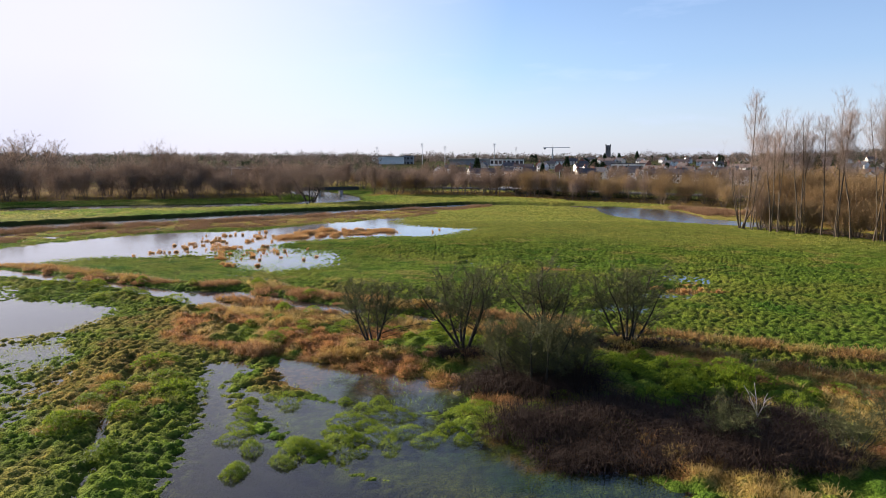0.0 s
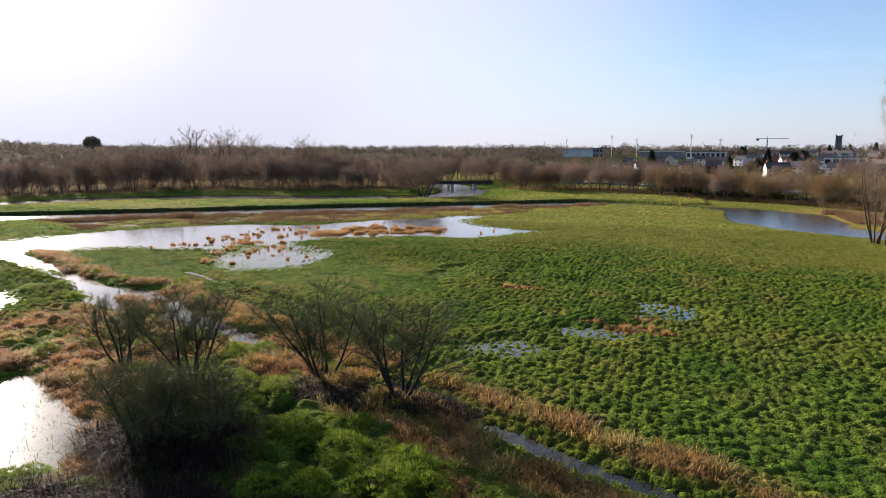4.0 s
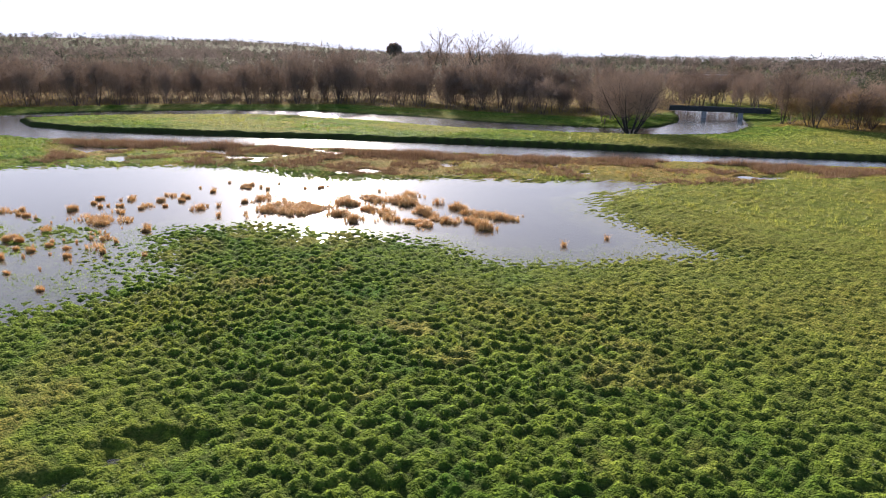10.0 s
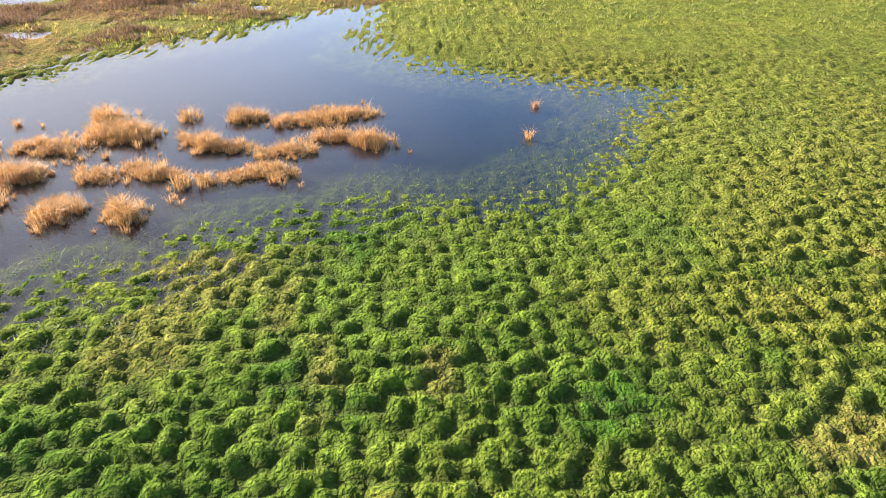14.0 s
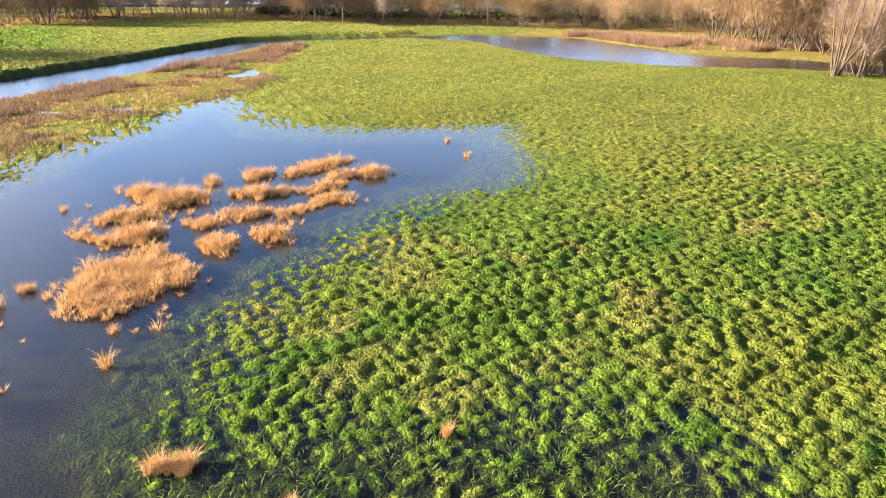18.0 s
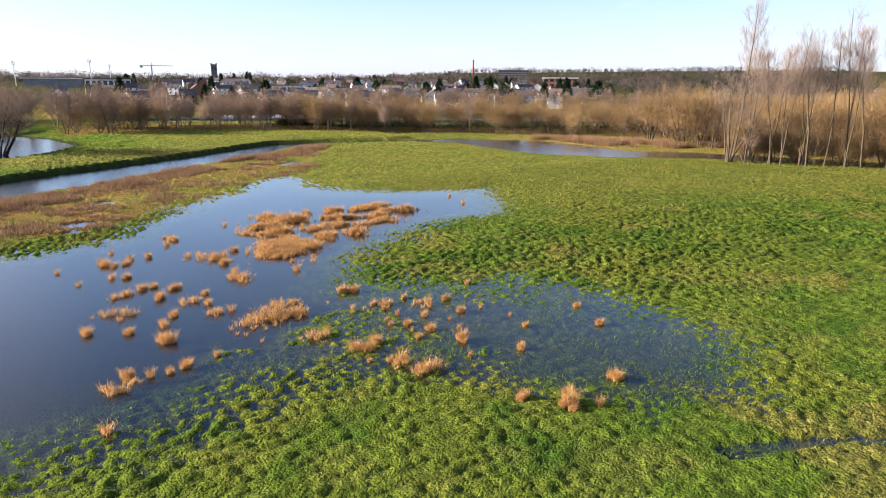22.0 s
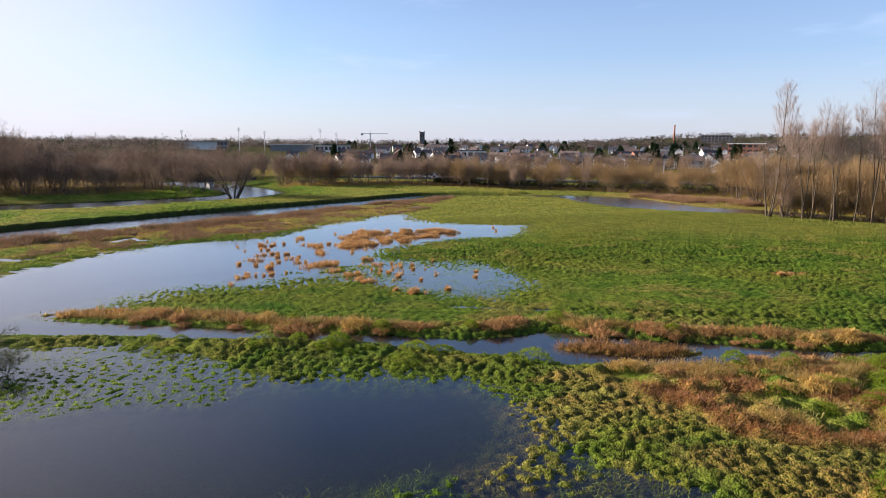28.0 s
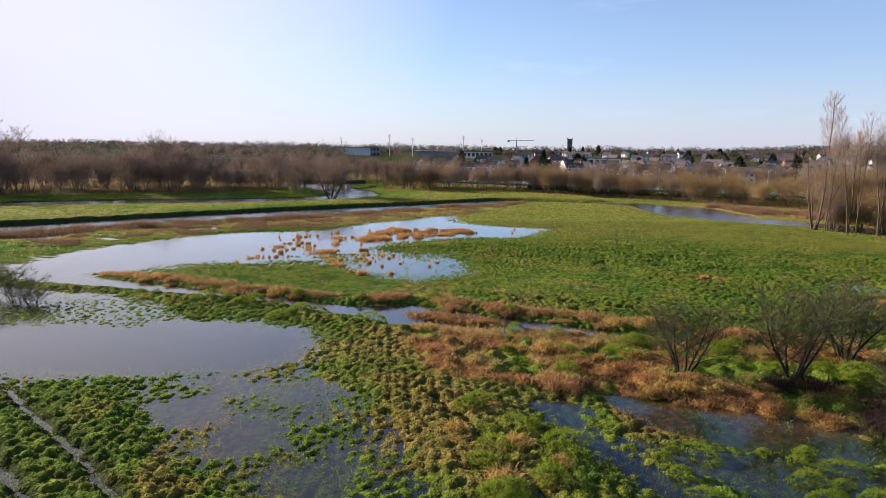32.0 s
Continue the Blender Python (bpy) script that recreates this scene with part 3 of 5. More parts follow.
    mud_shade = np.maximum(mud_shade, 0.9 * beyond * (1 - edge(river, 0.5, 1.5)))
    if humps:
        # shade between humps and between cushions, put into the cover colour
        mud_shade = np.maximum(mud_shade, np.maximum(bare, 0.8 * soft_ * (1 - edge(cush, 0.05, 0.35))))
    return h, np.stack([straw, rust, np.clip(mud_shade, 0, 1)], -1)


WOOD_LEFT = [(-190, 95), (-178, 122), (-160, 160), (-134, 203), (-98, 216), (-64, 226), (-60, 250), (-66, 300), (-110, 345), (-240, 330), (-340, 220), (-350, 60), (-220, 50)]
WOOD_RIGHT = [(-28, 246), (10, 245), (34, 222), (66, 201), (84, 180), (96, 158), (84, 150), (76, 136), (84, 118), (96, 100), (150, 84), (190, 130), (150, 180), (112, 206), (74, 238), (40, 262), (10, 276), (-26, 282)]


def mesh_of(name, verts, faces, material, cover=None, smooth=False):
    me = bpy.data.meshes.new(name)
    verts, faces = np.asarray(verts, np.float32), np.asarray(faces, np.int32)
    k = faces.shape[1]
    me.vertices.add(len(verts))
    me.vertices.foreach_set("co", verts.ravel())
    me.loops.add(faces.size)
    me.loops.foreach_set("vertex_index", faces.ravel())
    me.polygons.add(len(faces))
    me.polygons.foreach_set("loop_start", np.arange(0, faces.size, k, dtype=np.int32))
    me.polygons.foreach_set("use_smooth", np.full(len(faces), smooth))
    me.update(calc_edges=True)
    if cover is not None:
        at = me.attributes.new("cover", "FLOAT_COLOR", "POINT")
        at.data.foreach_set("color", np.concatenate([cover, np.ones((len(cover), 1))], 1).astype(np.float32).ravel())
    me.materials.append(material)
    return me


def steps(lo, hi, core_lo, core_hi, mid_lo, mid_hi, fine, mid, grow):
    s = list(np.arange(core_lo, core_hi, fine)) + [core_hi]
    for sign, lim, m in ((1, hi, mid_hi), (-1, lo, mid_lo)):
        v, d, extra = (core_hi if sign > 0 else core_lo), fine, []
        while v * sign < lim * sign:
            d = min(d * 1.15, mid) if v * sign < m * sign else d * grow
            v += sign * d
            extra.append(v)
        s = s + extra if sign > 0 else extra[::-1] + s
    return np.array(s)


# ---- ground and water ----
gx = steps(-4500, 4500, -58, 52, -155, 90, 0.20, 1.1, 1.13)
gy = steps(-3500, 4700, 26, 138, 10, 245, 0.20, 1.1, 1.13)
X, Y = np.meshgrid(gx, gy)
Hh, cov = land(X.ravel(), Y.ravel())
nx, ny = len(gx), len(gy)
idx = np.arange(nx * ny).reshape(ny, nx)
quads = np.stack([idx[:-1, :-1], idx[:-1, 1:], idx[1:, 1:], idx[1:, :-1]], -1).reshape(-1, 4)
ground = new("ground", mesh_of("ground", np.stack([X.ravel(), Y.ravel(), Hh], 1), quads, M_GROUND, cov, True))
tagged(ground, "wet tussocky green meadow with straw patches and muddy flooded hollows", "ground", kind="structure")
wx = steps(-240, 160, -78, 36, -80, 38, 0.9, 1.2, 1.2)
wy = steps(-60, 330, 14, 160, 12, 162, 0.9, 1.2, 1.2)
WX, WY = np.meshgrid(wx, wy)
turbid = 1 - np.exp(np.minimum(land(WX.ravel(), WY.ravel(), False)[0] - 0.02, 0) / 0.55)
widx = np.arange(WX.size).reshape(WX.shape)
wq = np.stack([widx[:-1, :-1], widx[:-1, 1:], widx[1:, 1:], widx[1:, :-1]], -1).reshape(-1, 4)
water = new("water", mesh_of("water", np.stack([WX.ravel(), WY.ravel(), np.zeros(WX.size)], 1), wq, M_WATER, np.repeat(turbid[:, None], 3, 1)))
tagged(water, "still blue-grey flood water in ponds, ditch and river", "water", kind="structure")
water.visible_shadow = False


# rippled river, a finger's width over the still flood
M_RIVER = M_WATER.copy()
M_RIVER.name = "river_water"
for nd in M_RIVER.node_tree.nodes:
    if nd.type == "BUMP":
        nd.inputs["Strength"].default_value, nd.inputs["Distance"].default_value = 0.4, 0.06
    if nd.type == "BSDF_GLOSSY":
        nd.inputs["Roughness"].default_value = 0.14


def ribbon(line, wider):
    L = np.array(line, float)
    d = np.gradient(L[:, :2], axis=0)
    nrm = np.stack([-d[:, 1], d[:, 0]], 1) / np.linalg.norm(d, axis=1)[:, None]
    w = (L[:, 2] + wider)[:, None]
    a, b = L[:, :2] + nrm * w, L[:, :2] - nrm * w
    V = np.stack([np.c_[a, np.full(len(L), 0.012)], np.c_[b, np.full(len(L), 0.012)]], 1).reshape(-1, 3)
    k = np.arange(len(L) - 1)[:, None] * 2
    return V, np.concatenate([k + np.array([0, 1, 3, 2])], 0)


for line, lift in ((RIVER, 0.0), (RIVER_UPPER[1:], 0.006)):
    v, f = ribbon(line, 2.0)
    v[:, 2] += lift
    rv = tagged(new("river", mesh_of("river", v, f, M_RIVER, np.full((len(v), 3), 0.9))), "rippled pale river winding round a grassy spit", "river", kind="structure")
    rv.visible_shadow = False
GRID = Hh.reshape(ny, nx)


def height(x, y):
    i, j = int(np.clip(np.searchsorted(gx, x), 1, nx - 1)), int(np.clip(np.searchsorted(gy, y), 1, ny - 1))
    return float(GRID[j - 1:j + 1, i - 1:i + 1].mean())


# ---- grass: blades on the humps ----
def blades(x, y, z, cover, length, width, count, lean, seed, droop=0.0, spray=0.7, sag=0.0):
    """Slender blades round each root; with droop a second piece bends over."""
    r = np.random.RandomState(seed)
    N = len(x)
    rep = lambda v: np.repeat(v, count, 0)
    a = r.rand(N * count) * 2 * np.pi
    ln = rep(length) * (0.6 + 0.7 * r.rand(N * count))
    out = lean * (0.3 + 0.9 * r.rand(N * count))
    spread = spray * rep(length) * np.sqrt(r.rand(N * count))
    bx, by, bz = rep(x) + np.cos(a) * spread, rep(y) + np.sin(a) * spread, rep(z) - 0.03 - sag * spread
    s = a + r.normal(0, 0.6, N * count)
    wx, wy = -np.sin(s) * width / 2, np.cos(s) * width / 2
    dx, dy, dz = np.cos(s) * np.sin(out), np.sin(s) * np.sin(out), np.cos(out)
    mid = 0.55 if droop else 1.0
    tx, ty, tz = bx + dx * ln * mid, by + dy * ln * mid, bz + dz * ln * mid
    if not droop:
        v = np.stack([np.stack([bx - wx, by - wy, bz], 1), np.stack([bx + wx, by + wy, bz], 1), np.stack([tx, ty, tz], 1)], 1)
        f = np.arange(N * count * 3).reshape(-1, 3)
        return v.reshape(-1, 3), f, np.repeat(rep(cover), 3, 0)
    o2 = out + droop * (0.6 + 0.8 * r.rand(N * count))
    ex, ey, ez = tx + np.cos(s) * np.sin(o2) * ln * 0.5, ty + np.sin(s) * np.sin(o2) * ln * 0.5, tz + np.cos(o2) * ln * 0.5
    v = np.stack([np.stack([bx - wx, by - wy, bz], 1), np.stack([bx + wx, by + wy, bz], 1), np.stack([tx + wx * 1.2, ty + wy * 1.2, tz], 1),
                  np.stack([tx - wx * 1.2, ty - wy * 1.2, tz], 1), np.stack([ex, ey, ez], 1)], 1)
    k = np.arange(N * count)[:, None] * 5
    f = np.concatenate([k + [0, 1, 2], k + [0, 2, 3], k + [3, 2, 4]], 0)
    return v.reshape(-1, 3), f, np.repeat(rep(cover), 5, 0)


rs = np.random.RandomState(4)
CELL = 0.56
ci, cj = np.meshgrid(np.arange(-111, 106), np.arange(40, 267))
ci, cj = ci.ravel(), cj.ravel()
hump = np.random.RandomState(5).rand(128, 128, 3)[ci % 128, cj % 128]
ux, uy = (ci + 0.15 + 0.7 * hump[:, 0]) * CELL, (cj + 0.15 + 0.7 * hump[:, 1]) * CELL
uz, uc = land(ux, uy)
keep = (uz > -0.07) & (hump[:, 2] > 0.10) & (rs.rand(len(uz)) < 0.35 + 0.65 * edge(uz, -0.05, 0.16))
ux, uy, uz, uc, hump = ux[keep], uy[keep], uz[keep], uc[keep], hump[keep]
uc[:, 2] = 0
uc[:, 1] = np.maximum(uc[:, 1], 0.75 * edge(-inside_distance(ux, uy, REED_MARGIN), -4, -1) * edge(fractal(ux, uy, 4, 79), 0.40, 0.55))
v, f, c = blades(ux, uy, uz - 0.10, uc, (0.22 + 0.17 * hump[:, 2]) * np.where(inside_distance(ux, uy, ROUGH) < 0, np.where(ux > 2, 0.9, 1.4), 0.76), 0.016, 33, 1.2, 7, spray=0.54, sag=0.6)
tagged(new("meadow_grass", mesh_of("meadow_grass", v, f, M_BLADE, c)), "short lush green grass in tussocks on the meadow", "grass", kind="stuff")

# half-drowned tufts in the shallows, tips just breaking the water
hx, hy = rs.rand(130000) * 84 - 64, rs.rand(130000) * 106 + 32
hz, hc = land(hx, hy, False)
sel = (hz < 0.03) & (hz > -0.27) & (rs.rand(130000) < np.where(inside_distance(hx, hy, SHOALS[0]) < 0, 0.8, 1.0) * np.where(inside_distance(hx, hy, SHALLOWS[0]) < 0, 1.6, 1.0) * np.where(np.minimum(inside_distance(hx, hy, SHALLOWS[6]), inside_distance(hx, hy, SHALLOWS[2])) < 0.5, 0.5, 1.0) * np.exp((hz - 0.03) / np.where(np.minimum(inside_distance(hx, hy, LOBE), inside_distance(hx, hy, SHALLOWS[0])) < 0.5, 0.34, 0.11)) * edge(fractal(hx, hy, 3.0, 23), 0.36, 0.58)) & (band_distance(hx, hy, DITCH) > 1.0) & (band_distance(hx, hy, RIVER) > 6)
hx, hy, hz, hc = hx[sel], hy[sel], hz[sel], hc[sel]
hc[:, 2] = 0
hc[:, :2] *= 0.2
hc[:, 1] = np.maximum(hc[:, 1], 0.8 * edge(-inside_distance(hx, hy, REED_MARGIN), -5, -2) * edge(fractal(hx, hy, 4, 79), 0.35, 0.50))
v, f, c = blades(hx, hy, np.minimum(hz, -0.02), hc, np.minimum(0.21 - hz, 0.46) * (0.7 + 0.5 * rs.rand(len(hx))), 0.028, 8, 0.9, 27, 0.8)
tagged(new("drowned_grass", mesh_of("drowned_grass", v, f, M_BLADE, c)), "half-drowned green grass tufts in the shallow flood", "grass", kind="stuff")

# coarser sward on the spit and the far side of the meadow
ox, oy = rs.rand(40000) * 235 - 165, rs.rand(40000) * 150 + 95
out_ = BLADED(ox, oy) < 0.5
ox, oy = ox[out_], oy[out_]
oz, oc = land(ox, oy)
sel = (oz > 0.06) & (oc[:, 1] < 0.5) & (band_distance(ox, oy, RIVER) > 1.0)
ox, oy, oz, oc = ox[sel], oy[sel], oz[sel], oc[sel]
oc[:, 2] = 0
v, f, c = blades(ox, oy, oz, oc, (0.22 + 0.28 * fractal(ox, oy, 5, 47)) * (0.4 + 0.6 * edge(np.minimum(band_distance(ox, oy, RIVER), band_distance(ox, oy, RIVER_UPPER)), 1, 9)), 0.08, 8, 1.1, 17)
tagged(new("bank_grass", mesh_of("bank_grass", v, f, M_BLADE, c)), "coarse green grass on the river banks", "grass", kind="stuff")

# long dead grass over the rough bank and the ditch edges
qx, qy = rs.rand(95000) * 110 - 62, rs.rand(95000) * 70 + 22
qz, qc = land(qx, qy)
dd = band_distance(qx, qy, DITCH)
sel = (qz > 0.02) & ((qc[:, 0] > 0.55) | (qc[:, 1] > 0.5)) & ((dd < 6.0) | (inside_distance(qx, qy, ROUGH) < 1) | (rs.rand(95000) < 0.08))
qx, qy, qz, qc = qx[sel], qy[sel], qz[sel], qc[sel]
v, f, c = blades(qx, qy, qz, qc, (0.26 + 0.32 * rs.rand(len(qx))) * (1 + 0.4 * (band_distance(qx, qy, DITCH) < 4)), 0.024, 12, 0.9, 8, 1.2)
tagged(new("rough_grass", mesh_of("rough_grass", v, f, M_BLADE, c)), "long drooping dead grass along the ditch banks", "grass", kind="stuff")

# brown reeds between river and pond, and across the river
bx, by = rs.rand(95000) * 200 - 100, rs.rand(95000) * 95 + 105
bx[:5200], by[:5200] = 58 + 36 * rs.rand(5200), 138 + 50 * rs.rand(5200)
sel = (np.minimum(inside_distance(bx, by, REED_MARGIN), inside_distance(bx, by, FAR_REEDS)) + (fractal(bx, by, 5, 81) - 0.5) * 8 < 0) & (fractal(bx, by, 8, 73) > 0.34) & ((band_distance(bx, by, RIVER) < 8) | (fractal(bx, by, 4.0, 77) > 0.50))
bx, by = bx[sel], by[sel]
bz = land(bx, by, False)[0]
sel = (bz > -0.1) & (band_distance(bx, by, RIVER) > 1.2)
bx, by, bz = bx[sel], by[sel], bz[sel]
v, f, c = blades(bx, by, bz, np.zeros((len(bx), 3)), 0.25 + (0.7 + 0.9 * (1 - edge(band_distance(bx, by, RIVER), 5, 11))) * np.clip(fractal(bx, by, 5, 83) - 0.2, 0, 1) + 0.7 * (bx > 45), 0.05, 15, 0.6, 9)
tagged(new("reed_bed", mesh_of("reed_bed", v, f, M_BROWNREED)), "flattened brown winter reeds along the river margin", "reeds", kind="stuff")

# ---- straw-coloured reed clumps in the flood ----
def clump_mesh(seed, radius, tall, count):
    r = np.random.RandomState(seed)
    k = max(6, int(count / 8))
    rr, aa = radius * r.rand(k) ** 0.55 * (0.7 + 0.5 * r.rand(k)), r.rand(k) * 6.283
    v, f, c = blades(rr * np.cos(aa), rr * np.sin(aa) * 0.75, np.full(k, -0.05), np.zeros((k, 3)), tall * (0.45 + 0.65 * r.rand(k) ** 1.5), 0.016, 20, 0.25, seed + 1, 0.9, spray=0.22)
    return mesh_of("reed_clump", v, f, M_REED)


CLUMPS = [clump_mesh(100 + k, r_, t_, c_) for k, (r_, t_, c_) in enumerate(((0.5, 1.0, 240), (0.65, 1.05, 320), (0.4, 0.9, 150), (0.75, 0.95, 360), (0.25, 0.8, 56)))]
# strokes of reed: from, to, half width
ISLANDS = [
    (-25.2, 130.9, -23.8, 129.4, 0.7), (-23.9, 128.0, -21.3, 127.3, 0.8), (-27.0, 126.6, -24.6, 125.7, 0.7), (-28.4, 125.5, -27.6, 122.9, 0.4), (-27.0, 122.7, -22.8, 124.3, 0.8),
    (-23.5, 122.8, -19.8, 123.1, 0.75), (-26.7, 120.2, -24.1, 119.4, 0.8), (-24.1, 119.4, -20.6, 120.4, 0.8), (-28.2, 119.9, -24.4, 117.5, 0.8), (-29.2, 117.5, -26.5, 117.2, 0.9),
    (-29.3, 116.1, -27.6, 115.3, 0.8), (-26.5, 116.1, -26.5, 116.1, 0.3), (-25.3, 116.2, -25.3, 116.2, 0.3), (-19.7, 130.0, -19.7, 130.0, 0.35), (-19.4, 127.7, -18.8, 126.7, 0.5),
    (-17.4, 129.9, -16.0, 129.9, 0.5), (-18.5, 126.0, -16.1, 125.7, 0.6), (-18.0, 122.2, -13.9, 123.0, 0.8), (-15.0, 129.2, -10.0, 130.0, 0.8), (-16.4, 124.6, -12.8, 125.2, 0.7),
    (-12.6, 126.7, -9.0, 125.5, 0.55), (-20.3, 119.7, -19.2, 118.5, 0.4), (-18.8, 122.7, -18.8, 122.7, 0.3),
]
SOUTH_ISLES = [
    (-37.2, 121.1, -37.2, 121.1, 0.5), (-35.3, 119.8, -34.3, 119.5, 0.5), (-34.0, 118.8, -32.3, 116.5, 0.5), (-33.2, 115.8, -33.2, 115.8, 0.4), (-30.8, 119.1, -30.8, 119.1, 0.45),
    (-33.8, 112.2, -32.9, 110.7, 0.5), (-39.8, 115.9, -39.8, 115.9, 0.45), (-41.9, 111.4, -40.0, 111.9, 0.45), (-39.5, 112.6, -39.5, 112.6, 0.25), (-38.7, 112.6, -38.7, 112.6, 0.25),
    (-37.8, 111.5, -37.8, 111.5, 0.35), (-39.0, 109.8, -39.0, 109.8, 0.3), (-38.1, 108.3, -37.4, 108.1, 0.4), (-36.3, 109.2, -36.3, 109.2, 0.5), (-36.9, 107.3, -36.9, 107.3, 0.25),
    (-42.5, 108.6, -40.9, 107.7, 0.35), (-39.1, 106.2, -39.1, 106.2, 0.3), (-37.0, 105.2, -35.3, 105.0, 0.7), (-36.0, 102.6, -32.5, 102.1, 0.9), (-33.5, 104.3, -32.0, 103.7, 0.8),
    (-29.1, 104.5, -29.1, 104.5, 0.35), (-28.1, 104.2, -28.1, 104.2, 0.35), (-31.5, 102.1, -29.3, 100.8, 0.45), (-28.7, 101.3, -27.5, 100.4, 0.35), (-26.3, 100.4, -25.6, 99.4, 0.5),
    (-27.1, 97.8, -26.9, 97.3, 0.3), (-34.0, 98.3, -33.1, 98.0, 0.4), (-32.2, 93.1, -31.6, 92.5, 0.4), (-32.3, 91.2, -30.8, 91.1, 0.5), (-44.3, 98.2, -43.1, 97.6, 0.6),
    (-43.3, 98.7, -43.3, 98.7, 0.4),
]
SPARSE = [
    (-24.3, 99.4, -24.3, 99.4, 0.2), (-24.8, 97.1, -24.8, 97.1, 0.2), (-28.6, 97.0, -28.6, 97.0, 0.2), (-27.8, 95.7, -27.8, 95.7, 0.3), (-29.3, 94.9, -29.3, 94.9, 0.25),
    (-27.3, 93.6, -27.3, 93.6, 0.3), (-32.6, 96.0, -32.6, 96.0, 0.3), (-31.5, 95.8, -31.5, 95.8, 0.25), (-32.3, 95.1, -32.3, 95.1, 0.2), (-23.4, 93.2, -23.4, 93.2, 0.3),
    (-18.2, 93.6, -18.2, 93.6, 0.2), (-19.2, 90.9, -19.2, 90.9, 0.3), (-25.7, 90.8, -25.7, 90.8, 0.25), (-24.3, 85.7, -24.3, 85.7, 0.2), (-24.5, 85.3, -24.5, 85.3, 0.2),
    (-42.2, 98.4, -41.4, 98.3, 0.5), (-40.8, 98.4, -40.1, 98.4, 0.4), (-28.9, 85.1, -27.4, 84.0, 0.5), (-29.4, 86.4, -29.4, 86.4, 0.3), (-27.7, 85.5, -27.7, 85.5, 0.3),
    (-34.7, 126.9, -33.8, 124.9, 0.4), (-41.1, 121.1, -39.1, 119.6, 0.5), (-40.2, 105.1, -39.7, 104.7, 0.4),
    (-41.9, 104.6, -41.9, 104.6, 0.3), (-43.6, 105.9, -43.6, 105.9, 0.3), (-41.0, 102.5, -40.2, 102.1, 0.4), (-38.7, 98.9, -38.7, 98.9, 0.3),
]
LOOSE = [(13, 81, 15.5, 81.6, 0.45), (25, 67.6, 27.6, 68.3, 0.55), (28, 66.4, 28.6, 66.6, 0.4)]


def reed_tufts(x0, y0, x1, y1, w, thick, tall, seed):
    """Dry reed tufts along a stroke, with gaps and taller crests."""
    r = np.random.RandomState(seed)
    n_ = max(8, int((math.hypot(x1 - x0, y1 - y0) + 2.2 * w) * w * 2 * thick))
    t, a = r.rand(n_), r.rand(n_) * 6.283
    off = 1.35 * w * np.sqrt(r.rand(n_)) * (0.4 + 1.0 * r.rand(n_) ** 1.5)
    off = off * np.where(r.rand(n_) < 0.22, 1.9, 1.0)
    px, py = x0 + (x1 - x0) * t + off * np.cos(a), y0 + (y1 - y0) * t + off * np.sin(a)
    crest = fractal(px, py, 1.5, 141)
    keep_ = crest > 0.39 + 0.10 * (off > w)
    px, py, crest, off = px[keep_], py[keep_], crest[keep_], off[keep_]
    pz = np.maximum([height(u, q) for u, q in zip(px, py)], -0.06)
    long_ = tall * (0.38 + 1.4 * np.clip(crest - 0.39, 0, 0.5)) * (0.7 + 0.5 * r.rand(len(px))) * np.where(off > 1.4 * w, 0.55, np.where(off > w, 0.75, 1.0))
    return px, py, pz, long_


drifts = [reed_tufts(x0, y0, x1, y1, w * 1.3, 18, 1.0, 500 + k) for k, (x0, y0, x1, y1, w) in enumerate(ISLANDS)]
drifts += [reed_tufts(*q, 12, 0.95, 600 + k) for k, q in enumerate(SOUTH_ISLES) if q[:2] != q[2:4]]
dx_, dy_, dz_, dl_ = (np.concatenate(q) for q in zip(*drifts))
v, f, c = blades(dx_, dy_, dz_, np.zeros((len(dx_), 3)), dl_, 0.017, 21, 0.26, 501, 0.9, spray=0.22)
tagged(new("reed_drifts", mesh_of("reed_drifts", v, f, M_REED)), "straw-coloured dry reed drifts standing in the flood water", "reeds", kind="stuff")


def put_clump(px, py, s):
    o = new("reed_clump", CLUMPS[rs.randint(5)])
    wet = height(px, py) < 0.05
    o.matrix_basis = Matrix.Translation((px, py, max(height(px, py), -0.05))) @ Matrix.Rotation(rs.rand() * 6.283, 4, "Z") @ Matrix.Diagonal((s * 0.8, s * 0.8, s, 1))
    tagged(o, "straw-coloured dry reed clump standing in the flood water" if wet else "straw-coloured dry reed clump on the wet meadow", "reed clump", "reed clumps in the flood" if wet else "reed clumps on the meadow")


for x0, y0, x1, y1, w in [q for q in SOUTH_ISLES if q[:2] == q[2:4]] + SPARSE + LOOSE:
    for k in range(max(2, round(3.2 * (math.hypot(x1 - x0, y1 - y0) + 1.5 * w) * w))):
        t = rs.rand()
        put_clump(x0 + (x1 - x0) * t + w * rs.normal(0, 0.5), y0 + (y1 - y0) * t + w * rs.normal(0, 0.5), 0.42 + 0.9 * min(w, 0.7) * rs.rand())

# upright dead stems over the drowned grass
for k in range(20):
    px, py = -29 + 4.2 * rs.normal(), 96.5 + 3.2 * rs.normal()
    o = new("reed_clump", CLUMPS[(2, 4)[k % 2]])
    s = 0.3 + 0.4 * rs.rand()
    o.matrix_basis = Matrix.Translation((px, py, max(height(px, py), -0.05))) @ Matrix.Rotation(rs.rand() * 6.283, 4, "Z") @ Matrix.Diagonal((s * 0.7, s * 0.7, s * 1.1, 1))
    tagged(o, "thin straw-coloured reed tuft over drowned grass", "reed clump", "reed clumps in the flood")

